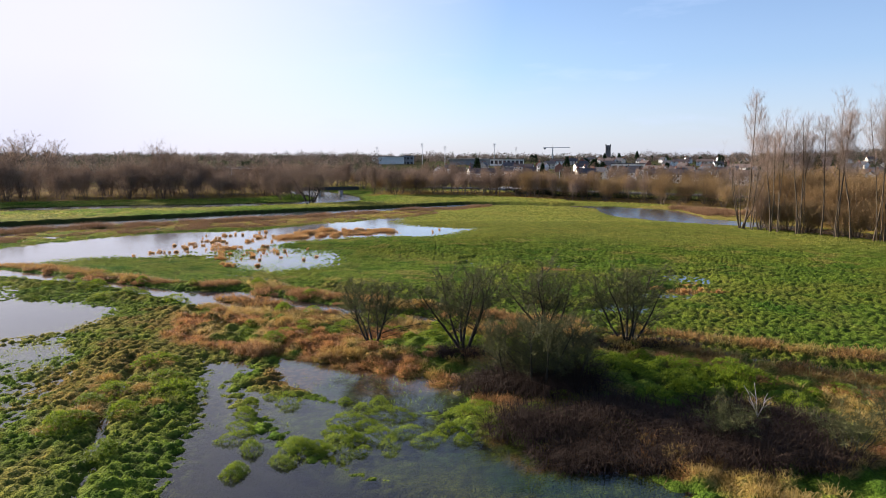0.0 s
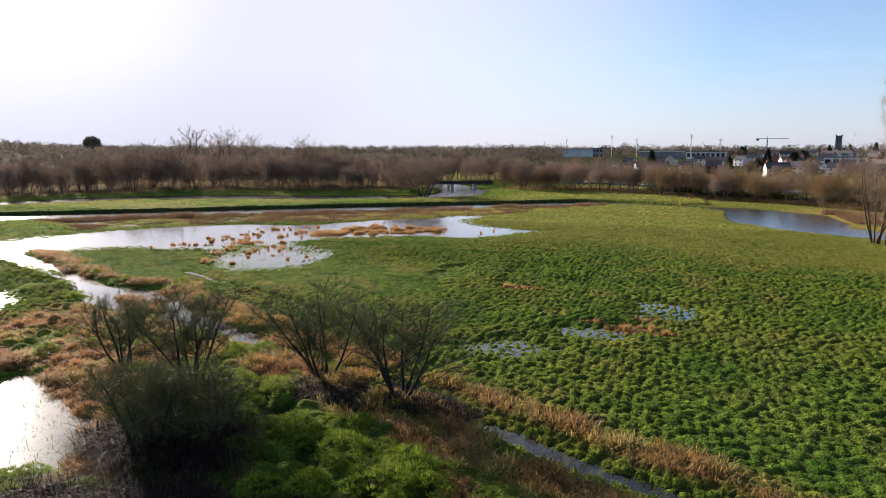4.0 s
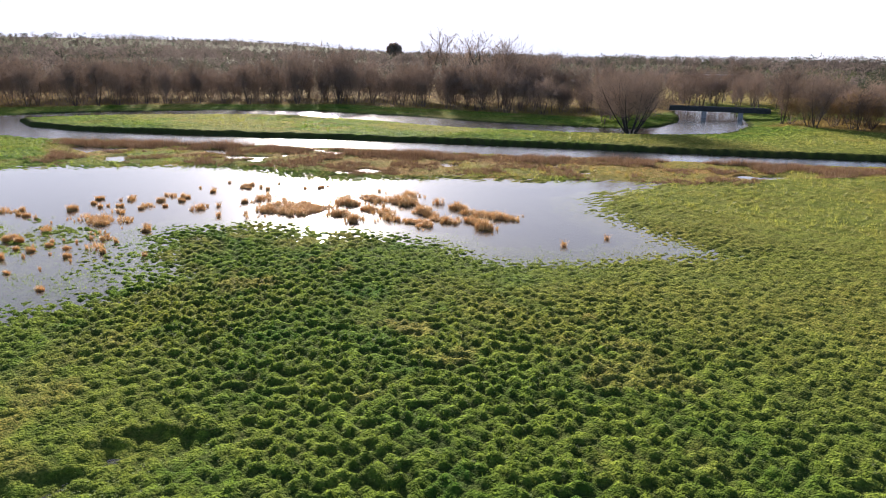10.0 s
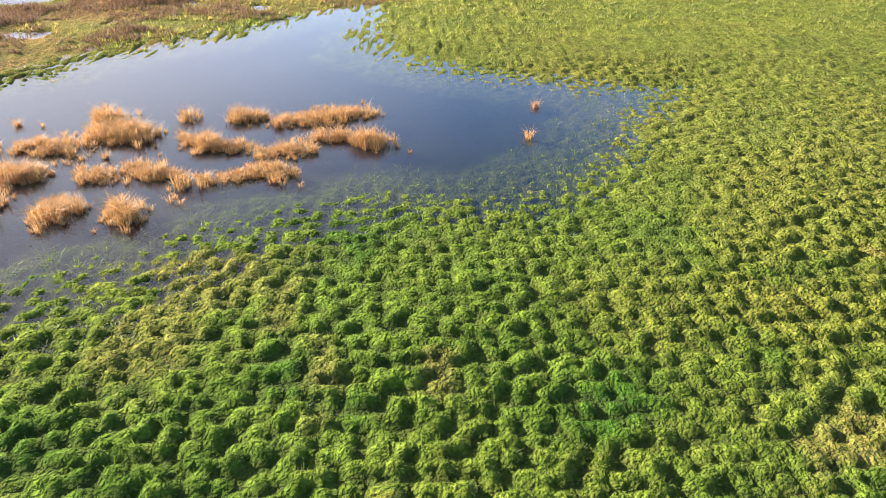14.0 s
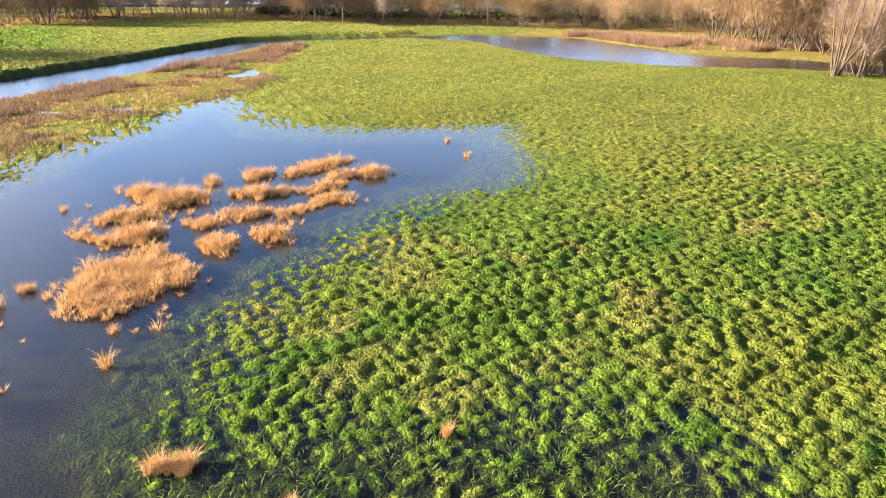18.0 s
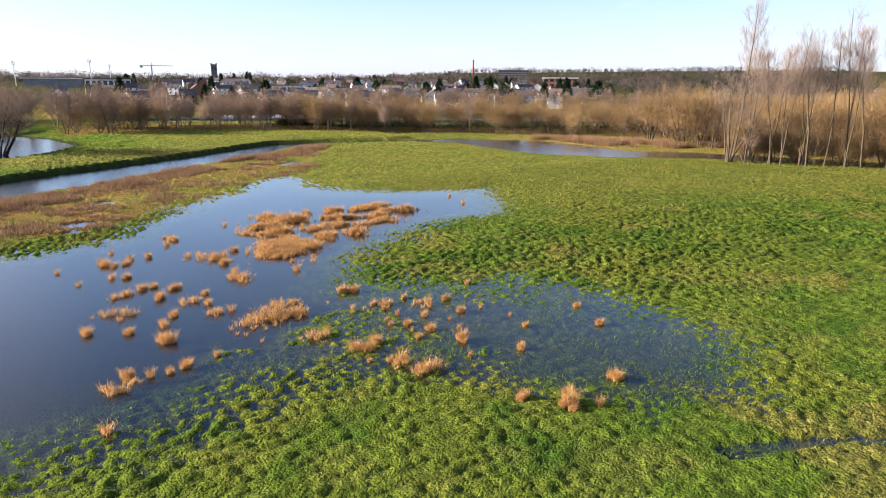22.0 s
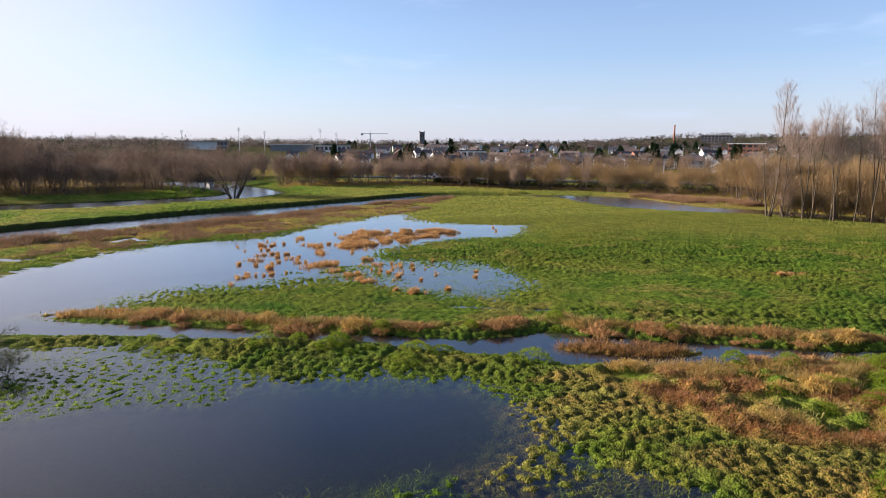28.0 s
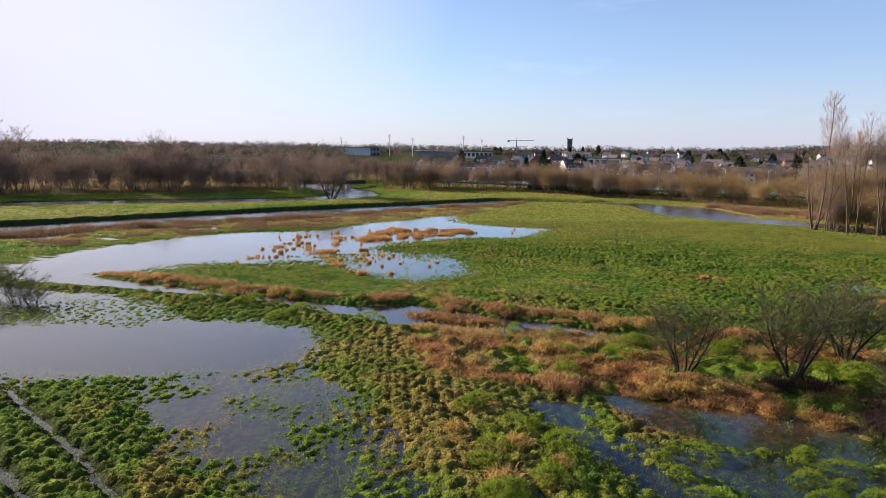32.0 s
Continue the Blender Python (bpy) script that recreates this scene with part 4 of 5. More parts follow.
# big drooping tussocks on the ditch banks and the rough ground
def tussock_mesh(seed, radius, tall, material, dome=0.30, blade=1.0):
    r = np.random.RandomState(seed)
    k, wide, many = (120, 0.017, 9) if dome > 0.5 else (44, 0.022, 10)
    rr, aa = radius * np.sqrt(r.rand(k)), r.rand(k) * 6.283
    lump = 0.9 + 0.2 * r.rand(k) if dome > 0.5 else 0.8 + 0.4 * r.rand(k)
    v, f, c = blades(rr * np.cos(aa) * (1 + 0.3 * (seed % 2)), rr * np.sin(aa), dome * tall * lump * (1 - (rr / radius) ** 2), np.zeros((k, 3)), blade * tall * (0.6 + 0.5 * r.rand(k)), wide, many, 0.85, seed + 1, 1.6, spray=0.3)
    return mesh_of("tussock", v, f, material)


M_TUSSOCK_GOLD = blade_material("tussock_gold", island_mix((0.28, 0.17, 0.035), (0.62, 0.42, 0.12)), 0.7)
M_TUSSOCK_RUST = blade_material("tussock_rust", island_mix((0.21, 0.105, 0.038), (0.56, 0.32, 0.12)), 0.7)
M_TUSSOCK_GREEN = blade_material("tussock_green", island_mix((0.10, 0.17, 0.010), (0.31, 0.37, 0.026)), 0.6, 0.55)
TUSSOCKS = [(tussock_mesh(400 + k, rad_, tall_, m_, 0.95 if k > 3 else 0.35, 0.34 if k > 3 else 0.9), lab_) for k, (rad_, tall_, m_, lab_) in enumerate((
    (0.55, 0.75, M_TUSSOCK_GOLD, "golden drooping dead-grass tussock on the bank"), (0.75, 0.85, M_TUSSOCK_GOLD, "golden drooping dead-grass tussock on the bank"),
    (0.55, 0.7, M_TUSSOCK_RUST, "rust-brown collapsed sedge tussock on the bank"), (0.8, 0.8, M_TUSSOCK_RUST, "rust-brown collapsed sedge tussock on the bank"),
    (0.7, 0.7, M_TUSSOCK_GREEN, "yellow-green grass tussock on the rough bank"), (0.95, 0.8, M_TUSSOCK_GREEN, "yellow-green grass tussock on the rough bank")))]


def put_tussock(x, y, kind_):
    z = height(x, y)
    if z < 0.02:
        return
    me, lab_ = TUSSOCKS[kind_]
    o = new("tussock", me)
    s = 0.55 + 0.95 * rs.rand() ** 1.5
    o.matrix_basis = Matrix.Translation((x, y, z - 0.08)) @ Matrix.Rotation(rs.rand() * 6.283, 4, "Z") @ Matrix.Diagonal((s * (0.8 + 0.7 * rs.rand()), s, s * (0.6 + 0.4 * rs.rand()), 1))
    tagged(o, lab_, "grass tussock", "bank tussocks")


DL = np.array(DITCH)
for k in range(112):
    x = rs.uniform(-52, 12)
    side_ = 1 if k % 5 < 3 else -1
    lush = side_ < 0 and x < -24
    y = np.interp(x, DL[:, 0], DL[:, 1]) + side_ * (np.interp(x, DL[:, 0], DL[:, 2]) + 0.9 + (4.0 if lush else 2.6) * rs.rand() ** 1.3)
    put_tussock(x, y, (4, 5)[rs.randint(2)] if lush else (2, 3, 3, 1, 2, 4)[rs.randint(6)])
GOLD_MAT = [(-18, 50.5), (-14, 57), (-4, 56), (2, 54), (1, 49), (-6, 46.5), (-13, 48)]
RUST_MAT = [(-19, 48.5), (-14, 47.5), (-6, 46), (0, 46), (-1, 42), (-6, 39.5), (-9.5, 41.5), (-11, 44), (-14.5, 45.2)]
GREEN_MAT = CUSHIONS
NEAR_MAT = [(-22, 45), (-18, 45), (-16.5, 40), (-14.5, 34), (-15, 28), (-20, 30), (-23, 38)]
for poly, n_, kinds in ((GOLD_MAT, 44, (4, 5, 0, 1, 4, 5, 1)), (RUST_MAT, 30, (2, 3, 3, 2, 0)), (GREEN_MAT, 44, (5, 5, 4, 5, 5)), (NEAR_MAT, 22, (4, 4, 5, 0))):
    P = np.array(poly, float)
    tx, ty = rs.uniform(P[:, 0].min(), P[:, 0].max(), 400), rs.uniform(P[:, 1].min(), P[:, 1].max(), 400)
    inner = inside_distance(tx, ty, poly) < 0
    for x, y in list(zip(tx[inner], ty[inner]))[:n_]:
        put_tussock(x, y, kinds[rs.randint(len(kinds))])
for x, y in zip(rs.uniform(2, 34, 90), rs.uniform(26, 50, 90)):
    if y < 33 or inside_distance(np.array([x]), np.array([y]), ROUGH)[0] > -0.5 or inside_distance(np.array([x]), np.array([y]), GREEN_MAT)[0] < 0.5:
        continue
    warm = fractal(np.array([x]), np.array([y]), 7, 71)[0]
    put_tussock(x, y, rs.randint(2) if warm > 0.56 else (2 + rs.randint(2) if warm > 0.48 else 4 + rs.randint(2)))

# green tussocks standing out of the near flood
for x, y in ((-11.1, 36.3), (-10.9, 34.6), (-10.6, 32.7), (-10.5, 31.5), (-9.3, 30.2), (-9.4, 27.6), (-9.3, 28.0), (-6.8, 30.2), (-7.5, 28.8), (-7.2, 30.0), (-5.7, 30.0), (-5.7, 36.6), (-4.6, 35.4), (-3.7, 36.3), (-2.9, 34.6), (-5.2, 33.8), (-4.0, 33.1), (-5.3, 32.0), (-4.4, 31.3), (-3.4, 31.7), (-2.6, 30.7), (-5.1, 30.3), (-3.9, 30.0), (-6.2, 30.7), (-1.9, 32.3), (-0.7, 31.3), (0.2, 32.7), (1.4, 33.8), (2.1, 34.6), (2.5, 32.7), (1.0, 31.3), (-10.2, 37.2), (-9.0, 36.6)):
    o = new("tussock", TUSSOCKS[4 + rs.randint(2)][0])
    s = 0.55 + 0.5 * rs.rand()
    o.matrix_basis = Matrix.Translation((x, y, max(height(x, y), -0.06) - 0.02)) @ Matrix.Rotation(rs.rand() * 6.283, 4, "Z") @ Matrix.Diagonal((s * (0.8 + 0.6 * rs.rand()), s * 0.8, s * 0.8, 1))
    tagged(o, "low green grass tussock standing in shallow flood water", "grass tussock", "flooded tussocks")

# stray wisps of reed standing in open water
for k in range(90):
    px, py = -50 + 50 * rs.rand(), 92 + 40 * rs.rand()
    if height(px, py) > -0.05 or fractal(np.array([px]), np.array([py]), 8, 66)[0] < 0.5:
        continue
    o = new("reed_wisp", CLUMPS[4])
    s = 0.5 + 0.5 * rs.rand()
    o.matrix_basis = Matrix.Translation((px, py, -0.05)) @ Matrix.Rotation(rs.rand() * 6.283, 4, "Z") @ Matrix.Diagonal((s, s, s, 1))
    tagged(o, "small wisp of dry reed in open flood water", "reed wisp", "reed wisps in the flood")

# ---- trees ----
def tubes(lines, sides=5):
    V, F = [], []
    for pts, r0, r1 in lines:
        pts = np.asarray(pts, float)
        n_ = len(pts)
        base = len(V)
        for i in range(n_):
            d = pts[min(i + 1, n_ - 1)] - pts[max(i - 1, 0)]
            d /= np.linalg.norm(d) + 1e-9
            u = np.cross(d, (0.31, 0.95, 0.05))
            u /= np.linalg.norm(u) + 1e-9
            w = np.cross(d, u)
            rad = r0 + (r1 - r0) * i / (n_ - 1)
            for k in range(sides):
                a = 2 * np.pi * k / sides
                V.append(pts[i] + rad * (np.cos(a) * u + np.sin(a) * w))
        if base:
            # a flap of bark joins each limb to the wood it leaves
            q = V[base]
            near_ = min(range(0, base), key=lambda i: (V[i][0] - q[0]) ** 2 + (V[i][1] - q[1]) ** 2 + (V[i][2] - q[2]) ** 2)
            F.append((near_, base, base + 1, base + 2))
        for i in range(n_ - 1):
            for k in range(sides):
                k2 = (k + 1) % sides
                F.append((base + i * sides + k, base + i * sides + k2, base + (i + 1) * sides + k2, base + (i + 1) * sides + k))
    return V, F


def limb(r, start, direction, length, wander, up, pieces=4):
    p, d = np.array(start, float), np.array(direction, float)
    pts = [p.copy()]
    for _ in range(pieces):
        d = d + r.normal(0, wander, 3) + (0, 0, up)
        d /= np.linalg.norm(d)
        p = p + d * length / pieces
        pts.append(p.copy())
    return pts


def twig_triangles(r, lines, count, length, width, up, start=0.3):
    """Slender triangles that leave the limbs, longer limbs bearing more."""
    W = np.array([np.linalg.norm(np.asarray(q[-1]) - np.asarray(q[0])) for q in lines])
    pick = r.choice(len(lines), count, p=W / W.sum())
    parts = np.array([len(q) - 1 for q in lines])
    first = np.concatenate([[0], np.cumsum([len(q) for q in lines])])[:-1]
    Q = np.concatenate([np.asarray(q) for q in lines])
    t = (start + (1 - start) * r.rand(count) ** 0.8) * parts[pick]
    j = np.minimum(t.astype(int), parts[pick] - 1)
    A, B = Q[first[pick] + j], Q[first[pick] + j + 1]
    p, d = A + (B - A) * (t - j)[:, None], B - A
    d = d / np.linalg.norm(d, axis=1)[:, None] + r.normal(0, 0.75, (count, 3)) + (0, 0, up)
    d /= np.linalg.norm(d, axis=1)[:, None]
    side = np.cross(d, r.normal(0, 1, (count, 3)))
    side *= (width * (0.3 + 0.4 * r.rand(count)) / (np.linalg.norm(side, axis=1) + 1e-9))[:, None]
    V = np.stack([p - side, p + side, p + d * (length * (0.5 + r.rand(count)))[:, None]], 1)
    return V


def tree_parts(seed, tall, stems, spread, limbs, twigs, twig_len, twig_w, r0, up=0.12, clear=0.25, wander=0.10, sub=2, thin=0.42, fine=False, twig_up=None, bends=2, dome=0.0, wide=0.42):
    """Trunk lines, and twig triangles, of a bare winter tree."""
    r = np.random.RandomState(seed)
    lines, bearers = [], []
    for s in range(stems):
        a = 2 * np.pi * (s + r.rand() * 0.6) / stems
        lean = spread * (0.35 + 0.5 * r.rand()) if stems > 1 else 0.06
        h = tall * (0.75 + 0.25 * r.rand())
        st = limb(r, (0.25 * np.cos(a) * (stems > 1), 0.25 * np.sin(a) * (stems > 1), -0.2), (np.cos(a) * lean, np.sin(a) * lean, 1), h * 0.9, wander * 0.6, 0.10, 6)
        rr = r0 / math.sqrt(stems) * 1.25
        lines.append((st, rr, rr * 0.18))
        bearers.append(st[2:])
        for k in range(limbs):
            t = clear + (0.95 - clear) * (k + r.rand()) / limbs
            q = np.asarray(st)
            j = min(int(t * 6), 5)
            p = q[j] + (q[j + 1] - q[j]) * (t * 6 - j)
            b = r.rand() * 6.283
            ln = h * (0.16 + 0.30 * (1 - t)) * (0.7 + 0.6 * r.rand()) * (0.5 + spread)
            lb = limb(r, p, (np.cos(b), np.sin(b), 0.55 + up * 2), ln, wander * 1.6, up, bends)
            lines.append((lb, rr * thin * (1 - 0.6 * t), rr * 0.06))
            bearers.append(lb)
            for m in range(sub):
                q2 = lb[1 + m % 2]
                b += 2.1 + r.rand()
                sb = limb(r, q2, (np.cos(b), np.sin(b), 0.5 + up * 2), ln * 0.6, wander * 1.6, up, 3)
                bearers.append(sb)
                if fine:
                    lines.append((sb, rr * thin * 0.35, rr * 0.05))
    tw = twig_triangles(r, bearers, twigs, twig_len, twig_w, up * 2 if twig_up is None else twig_up)
    k = int(twigs * dome)
    if k:
        u = r.normal(0, 1, (k, 3))
        u /= np.linalg.norm(u, axis=1)[:, None]
        lump = 0.8 + 0.35 * np.sin(u[:, 0] * 5 + seed) * np.sin(u[:, 1] * 5 + 2 * seed)
        p = u * (tall * wide, tall * wide, tall * 0.40) * (lump * r.rand(k) ** 0.45)[:, None] + (0, 0, tall * 0.56)
        d = u * 0.9 + (0, 0, 0.2) + r.normal(0, 0.6, (k, 3))
        d /= np.linalg.norm(d, axis=1)[:, None]
        side = np.cross(d, r.normal(0, 1, (k, 3)))
        side *= (twig_w * (0.3 + 0.4 * r.rand(k)) / (np.linalg.norm(side, axis=1) + 1e-9))[:, None]
        q = p - d * (twig_len * 0.4 * (0.5 + r.rand(k)))[:, None]
        tw = np.concatenate([tw[k:], np.stack([q - side, q + side, p + d * (twig_len * 0.6 * (0.5 + r.rand(k)))[:, None]], 1)], 0)
    return lines, tw


def tree(name, label, category, seed, twig_mat, bark, sides=5, **kw):
    lines, tw = tree_parts(seed, **kw)
    V, F = tubes(lines, sides)
    root = new(name)
    root.empty_display_size = 0.1
    tk = new("trunk", mesh_of("trunk", V, F, bark, smooth=True))
    cr = new("crown", mesh_of("crown", tw.reshape(-1, 3), np.arange(len(tw) * 3).reshape(-1, 3), twig_mat))
    tk.parent = cr.parent = root
    cr["label"] = "crown of fine bare winter twigs"
    return tagged(root, label, category)


def place(proto, x, y, scale=1.0, turn=None, sink=0.1, group="", tilt=0.0):
    t = rs.rand() * 6.283 if turn is None else turn
    o = copy_thing(proto, Matrix.Translation((x, y, height(x, y) - sink)) @ Matrix.Rotation(radians(tilt), 4, (0.83, 0.55, 0)) @ Matrix.Rotation(t, 4, "Z") @ Matrix.Diagonal((scale, scale, scale * (0.92 + 0.16 * rs.rand()), 1)))
    if group:
        o["group"] = group
    return o


def discard(proto):
    for o in (*proto.children_recursive, proto):
        bpy.data.objects.remove(o)


ALDER = [tree("alder", "bare brown alder in the riverside thicket", "tree", 200 + k, M_TWIG_WOOD, M_BARK, 3, tall=11.5 + k % 3, stems=2 + k % 3, spread=0.5, limbs=7, twigs=1600, twig_len=1.6, twig_w=0.065, dome=0.55, wide=0.28, r0=0.17, clear=0.05, thin=0.3) for k in range(5)]
WILLOW = [tree("willow", "golden-brown bare willow with a rounded crown", "tree", 220 + k, M_TWIG_GOLD, M_BARK, 3, tall=8.5 + k % 2, stems=5 + k % 2, spread=0.85, limbs=5, twigs=2700, twig_len=1.3, twig_w=0.036, dome=0.75, r0=0.20, up=0.10, clear=0.15, thin=0.3) for k in range(4)]
BIRCH = [tree("birch", "slender bare pale-barked tree beside the road", "tree", 240 + k, M_TWIG, M_BARK_PALE, 4, tall=10.0 + k, stems=1 + k % 2, spread=0.35, limbs=10, twigs=1000, twig_len=1.6, twig_w=0.055, dome=0.5, wide=0.24, r0=0.15, thin=0.3) for k in range(3)]
POPLAR = [tree("poplar", "tall bare poplar with upswept branches on the river bank", "tree", 260 + k, M_TWIG_GREY, M_BARK_WARM, 6, tall=28.0 + k, stems=1 + k % 2, spread=0.14, limbs=24, twigs=6200, twig_len=1.2, twig_w=0.010, r0=0.15, up=0.22, clear=0.50, wander=0.07, thin=0.13, twig_up=0.35, sub=4, bends=4) for k in range(4)]
FORKED = tree("poplar", "many-stemmed bare tree with pale upswept limbs at the water's edge", "tree", 268, M_TWIG_GREY, M_BARK_WARM, 6, tall=17.0, stems=5, spread=0.55, limbs=8, twigs=2600, twig_len=1.3, twig_w=0.014, r0=0.28, up=0.16, clear=0.30, wander=0.07, thin=0.2, twig_up=0.4, sub=3, bends=3, fine=True)


def scatter(poly, n_, gap, seed, avoid=()):
    P = np.array(poly, float)
    r = np.random.RandomState(seed)
    out = []
    tx, ty = P[:, 0].min() + r.rand(n_ * 30) * np.ptp(P[:, 0]), P[:, 1].min() + r.rand(n_ * 30) * np.ptp(P[:, 1])
    inner = inside_distance(tx, ty, poly) < 0
    for x, y in zip(tx[inner], ty[inner]):
        if any((x - a) ** 2 + (y - b) ** 2 < gap * gap for a, b in out):
            continue
        if any((x - a) ** 2 + (y - b) ** 2 < d * d for a, b, d in avoid):
            continue
        out.append((x, y))
        if len(out) >= n_:
            break
    return out


NO_TREES = [(33, 290, 20), (58, 272, 8), (75, 261, 8), (-42, 262, 12), (100, 242, 8), (-45, 245, 11)]
WOOD_FRONT = [(-190, 95), (-178, 122), (-160, 160), (-134, 203), (-98, 216), (-64, 226), (-62, 262), (-110, 264), (-165, 238), (-215, 172), (-238, 90)]
for x, y in scatter(WOOD_FRONT, 230, 4.8, 31, NO_TREES):
    place(ALDER[rs.randint(5)], x, y, (0.45 + 0.75 * float(fractal(np.array([x]), np.array([y]), 26, 121)[0])) * (0.75 + 0.65 * rs.rand()), group="riverside wood")
for x, y in scatter(WOOD_RIGHT, 190, 5.0, 32, NO_TREES):
    gold = x > 25
    place((WILLOW if gold else BIRCH + ALDER[:1])[rs.randint(4)], x, y, (0.85 if x > 72 and y < 170 else 0.75) + 0.35 * rs.rand(), group="riverside wood")
BEHIND = [(-60, 325), (30, 312), (100, 262), (160, 222), (270, 165), (360, 220), (220, 360), (90, 430), (-70, 430)]
for x, y in scatter(BEHIND, 190, 7.0, 33, NO_TREES):
    place((ALDER + WILLOW + BIRCH)[rs.randint(12)], x, y, (0.5 if x < 70 else 0.7) + 0.3 * rs.rand(), group="roadside wood")
for x, y in scatter([(-27, 248), (10, 246), (36, 223), (66, 203), (74, 236), (40, 260), (10, 274), (-25, 280)], 70, 3.6, 36, NO_TREES):
    place((BIRCH + WILLOW[:2])[rs.randint(5)], x, y, 0.75 + 0.28 * rs.rand(), group="riverside wood")
for k in range(24):
    t = (k // 2 * 2 + rs.rand() * 1.8) / 24
    x, y = 60.5 + 24 * t + rs.normal(0, 0.9), 129.5 - 33 * t + rs.normal(0, 0.9)
    place(POPLAR[rs.randint(4)], x, y, 0.84 + 0.14 * rs.rand(), group="row of poplars", tilt=0.8 + rs.normal(0, 1.1))
place(FORKED, 59.5, 130.5, 1.0, group="row of poplars")
for k in range(34):
    t = (k + rs.rand()) / 34
    place(WILLOW[rs.randint(4)], 62.5 + 23 * t + rs.normal(0, 1.0), 131.5 - 32 * t + rs.normal(0, 1.0), 0.4 + 0.55 * rs.rand(), group="row of poplars")
for x, y in scatter([(72, 142), (82, 124), (94, 106), (132, 92), (142, 120), (100, 160), (84, 166)], 72, 3.6, 35):
    place(WILLOW[rs.randint(4)], x, y, 1.05 + 0.45 * rs.rand(), group="riverside wood")
for x, y in scatter([(-70, 274), (-52, 268), (-30, 286), (10, 296), (4, 330), (-60, 332), (-120, 345), (-115, 300)], 64, 4.8, 38, [(-50, 270, 9)]):
    place((BIRCH + ALDER[:1])[rs.randint(4)], x, y, 0.9 + 0.35 * rs.rand(), group="riverside wood")
for x, y in ((-60, 236), (-57, 241), (-59, 247), (-62, 230), (-56.5, 234)):
    place(ALDER[rs.randint(4)], x, y, 0.8 + 0.3 * rs.rand(), group="riverside wood")
BANK = tree("willow", "many-stemmed dark bare willow leaning over the river", "tree", 228, M_TWIG, M_BARK_DARK, 5, tall=10.5, stems=10, spread=1.25, limbs=7, twigs=6500, twig_len=1.3, twig_w=0.03, dome=0.3, wide=0.5, r0=0.36, up=0.05, clear=0.30, wander=0.12, thin=0.3, fine=True)
place(BANK, -42.5, 209.5, 1.4, group="river bank willows")
for x, y in ((-51, 223), (-54, 218), (-56, 225), (-50.5, 229)):
    place(ALDER[rs.randint(5)], x, y, 0.75 + 0.25 * rs.rand(), group="riverside wood")
place(WILLOW[1], 66.5, 199, 0.85, group="river bank willows")
place(WILLOW[2], -110, 106.5, 0.35, group="river bank willows")
place(BIRCH[1], 62, 128, 0.9, group="row of poplars")

# near thorn bushes on the ditch bank
THORN = [tree("thorn_bush", "bare dark-twigged thorn bush on the ditch bank", "bush", 280 + k, M_TWIG_DARK, M_BARK_DARK, 5, tall=6.4, stems=6, spread=0.8, limbs=10, twigs=9000, twig_len=0.65, twig_w=0.015, r0=0.21, up=0.06, clear=0.22, wander=0.16, thin=0.3, fine=True, bends=3) for k in range(3)]
for k, (x, y, s) in enumerate(((-5.2, 47.2, 0.95), (1.5, 45.6, 1.08), (7.9, 49.6, 1.05), (13.8, 47.7, 1.12), (5.8, 37.6, 0.95), (7.8, 39.0, 0.8), (4.2, 38.6, 0.75))):
    place(THORN[k % 3], x, y, s, group="thorn bushes")
LOW = tree("low_bush", "low dark bare bush sprawling at the water's edge", "bush", 290, M_TWIG_DARK, M_BARK_DARK, 4, tall=3.0, stems=7, spread=1.6, limbs=6, twigs=2200, twig_len=0.6, twig_w=0.025, r0=0.10, up=0.02)
for x, y, s in ((-61, 72.5, 1.0), (-64, 75, 1.1), (-58.5, 70.5, 0.7), (14, 30.5, 0.7), (19, 29, 0.8), (23, 32, 0.7)):
    place(LOW, x, y, s, group="low bushes")
for pr in ALDER + WILLOW + BIRCH + POPLAR + THORN + [LOW, FORKED, BANK]:
    discard(pr)

# woods beyond, too many to count
r = np.random.RandomState(77)
a, d = r.uniform(-66, 92, 26000), 340 + 1800 * r.rand(26000) ** 1.2
fx, fy = -d * np.sin(np.radians(a)), 60 + d * np.cos(np.radians(a))
sel = (fy > 20) & ~((a > -48) & (a < -1) & (d < 870) & (r.rand(26000) < 0.88)) & (inside_distance(fx, fy, WOOD_FRONT) > 3) & (fractal(fx, fy, 130, 91) > 0.42 - 0.3 * (a > 26) - 0.25 * ((a < -24) & (a > -46) & (d > 880)) - 0.35 * (a < -40)) & ~((a > -12) & (a < 6) & (d < 840))
fx, fy = fx[sel][:10500], fy[sel][:10500]
fz = land(fx, fy, False)[0]
N, K = len(fx), 44
size = (4.0 + 4.0 * r.rand(N)) * (0.6 + 0.9 * fractal(fx, fy, 60, 93)) + 2.5 * (r.rand(N) < 0.06) + 6.0 * edge(fractal(fx, fy, 80, 95), 0.50, 0.66) * (np.hypot(fx, fy) > 700)
th, uu, rad = r.rand(N, K) * 6.283, r.rand(N, K), 0.5 + 0.5 * r.rand(N, K)
cx_ = fx[:, None] + size[:, None] * 0.55 * rad * np.cos(th) * np.sqrt(1 - (2 * uu - 1) ** 2)
cy_ = fy[:, None] + size[:, None] * 0.55 * rad * np.sin(th) * np.sqrt(1 - (2 * uu - 1) ** 2)
cz_ = fz[:, None] + size[:, None] * (0.65 + 0.6 * (2 * uu - 1) * rad)
C = np.stack([cx_, cy_, cz_], -1).reshape(-1, 3)
D = r.normal(0, 1, C.shape) + (0, 0, 0.1)
D /= np.linalg.norm(D, axis=1)[:, None]
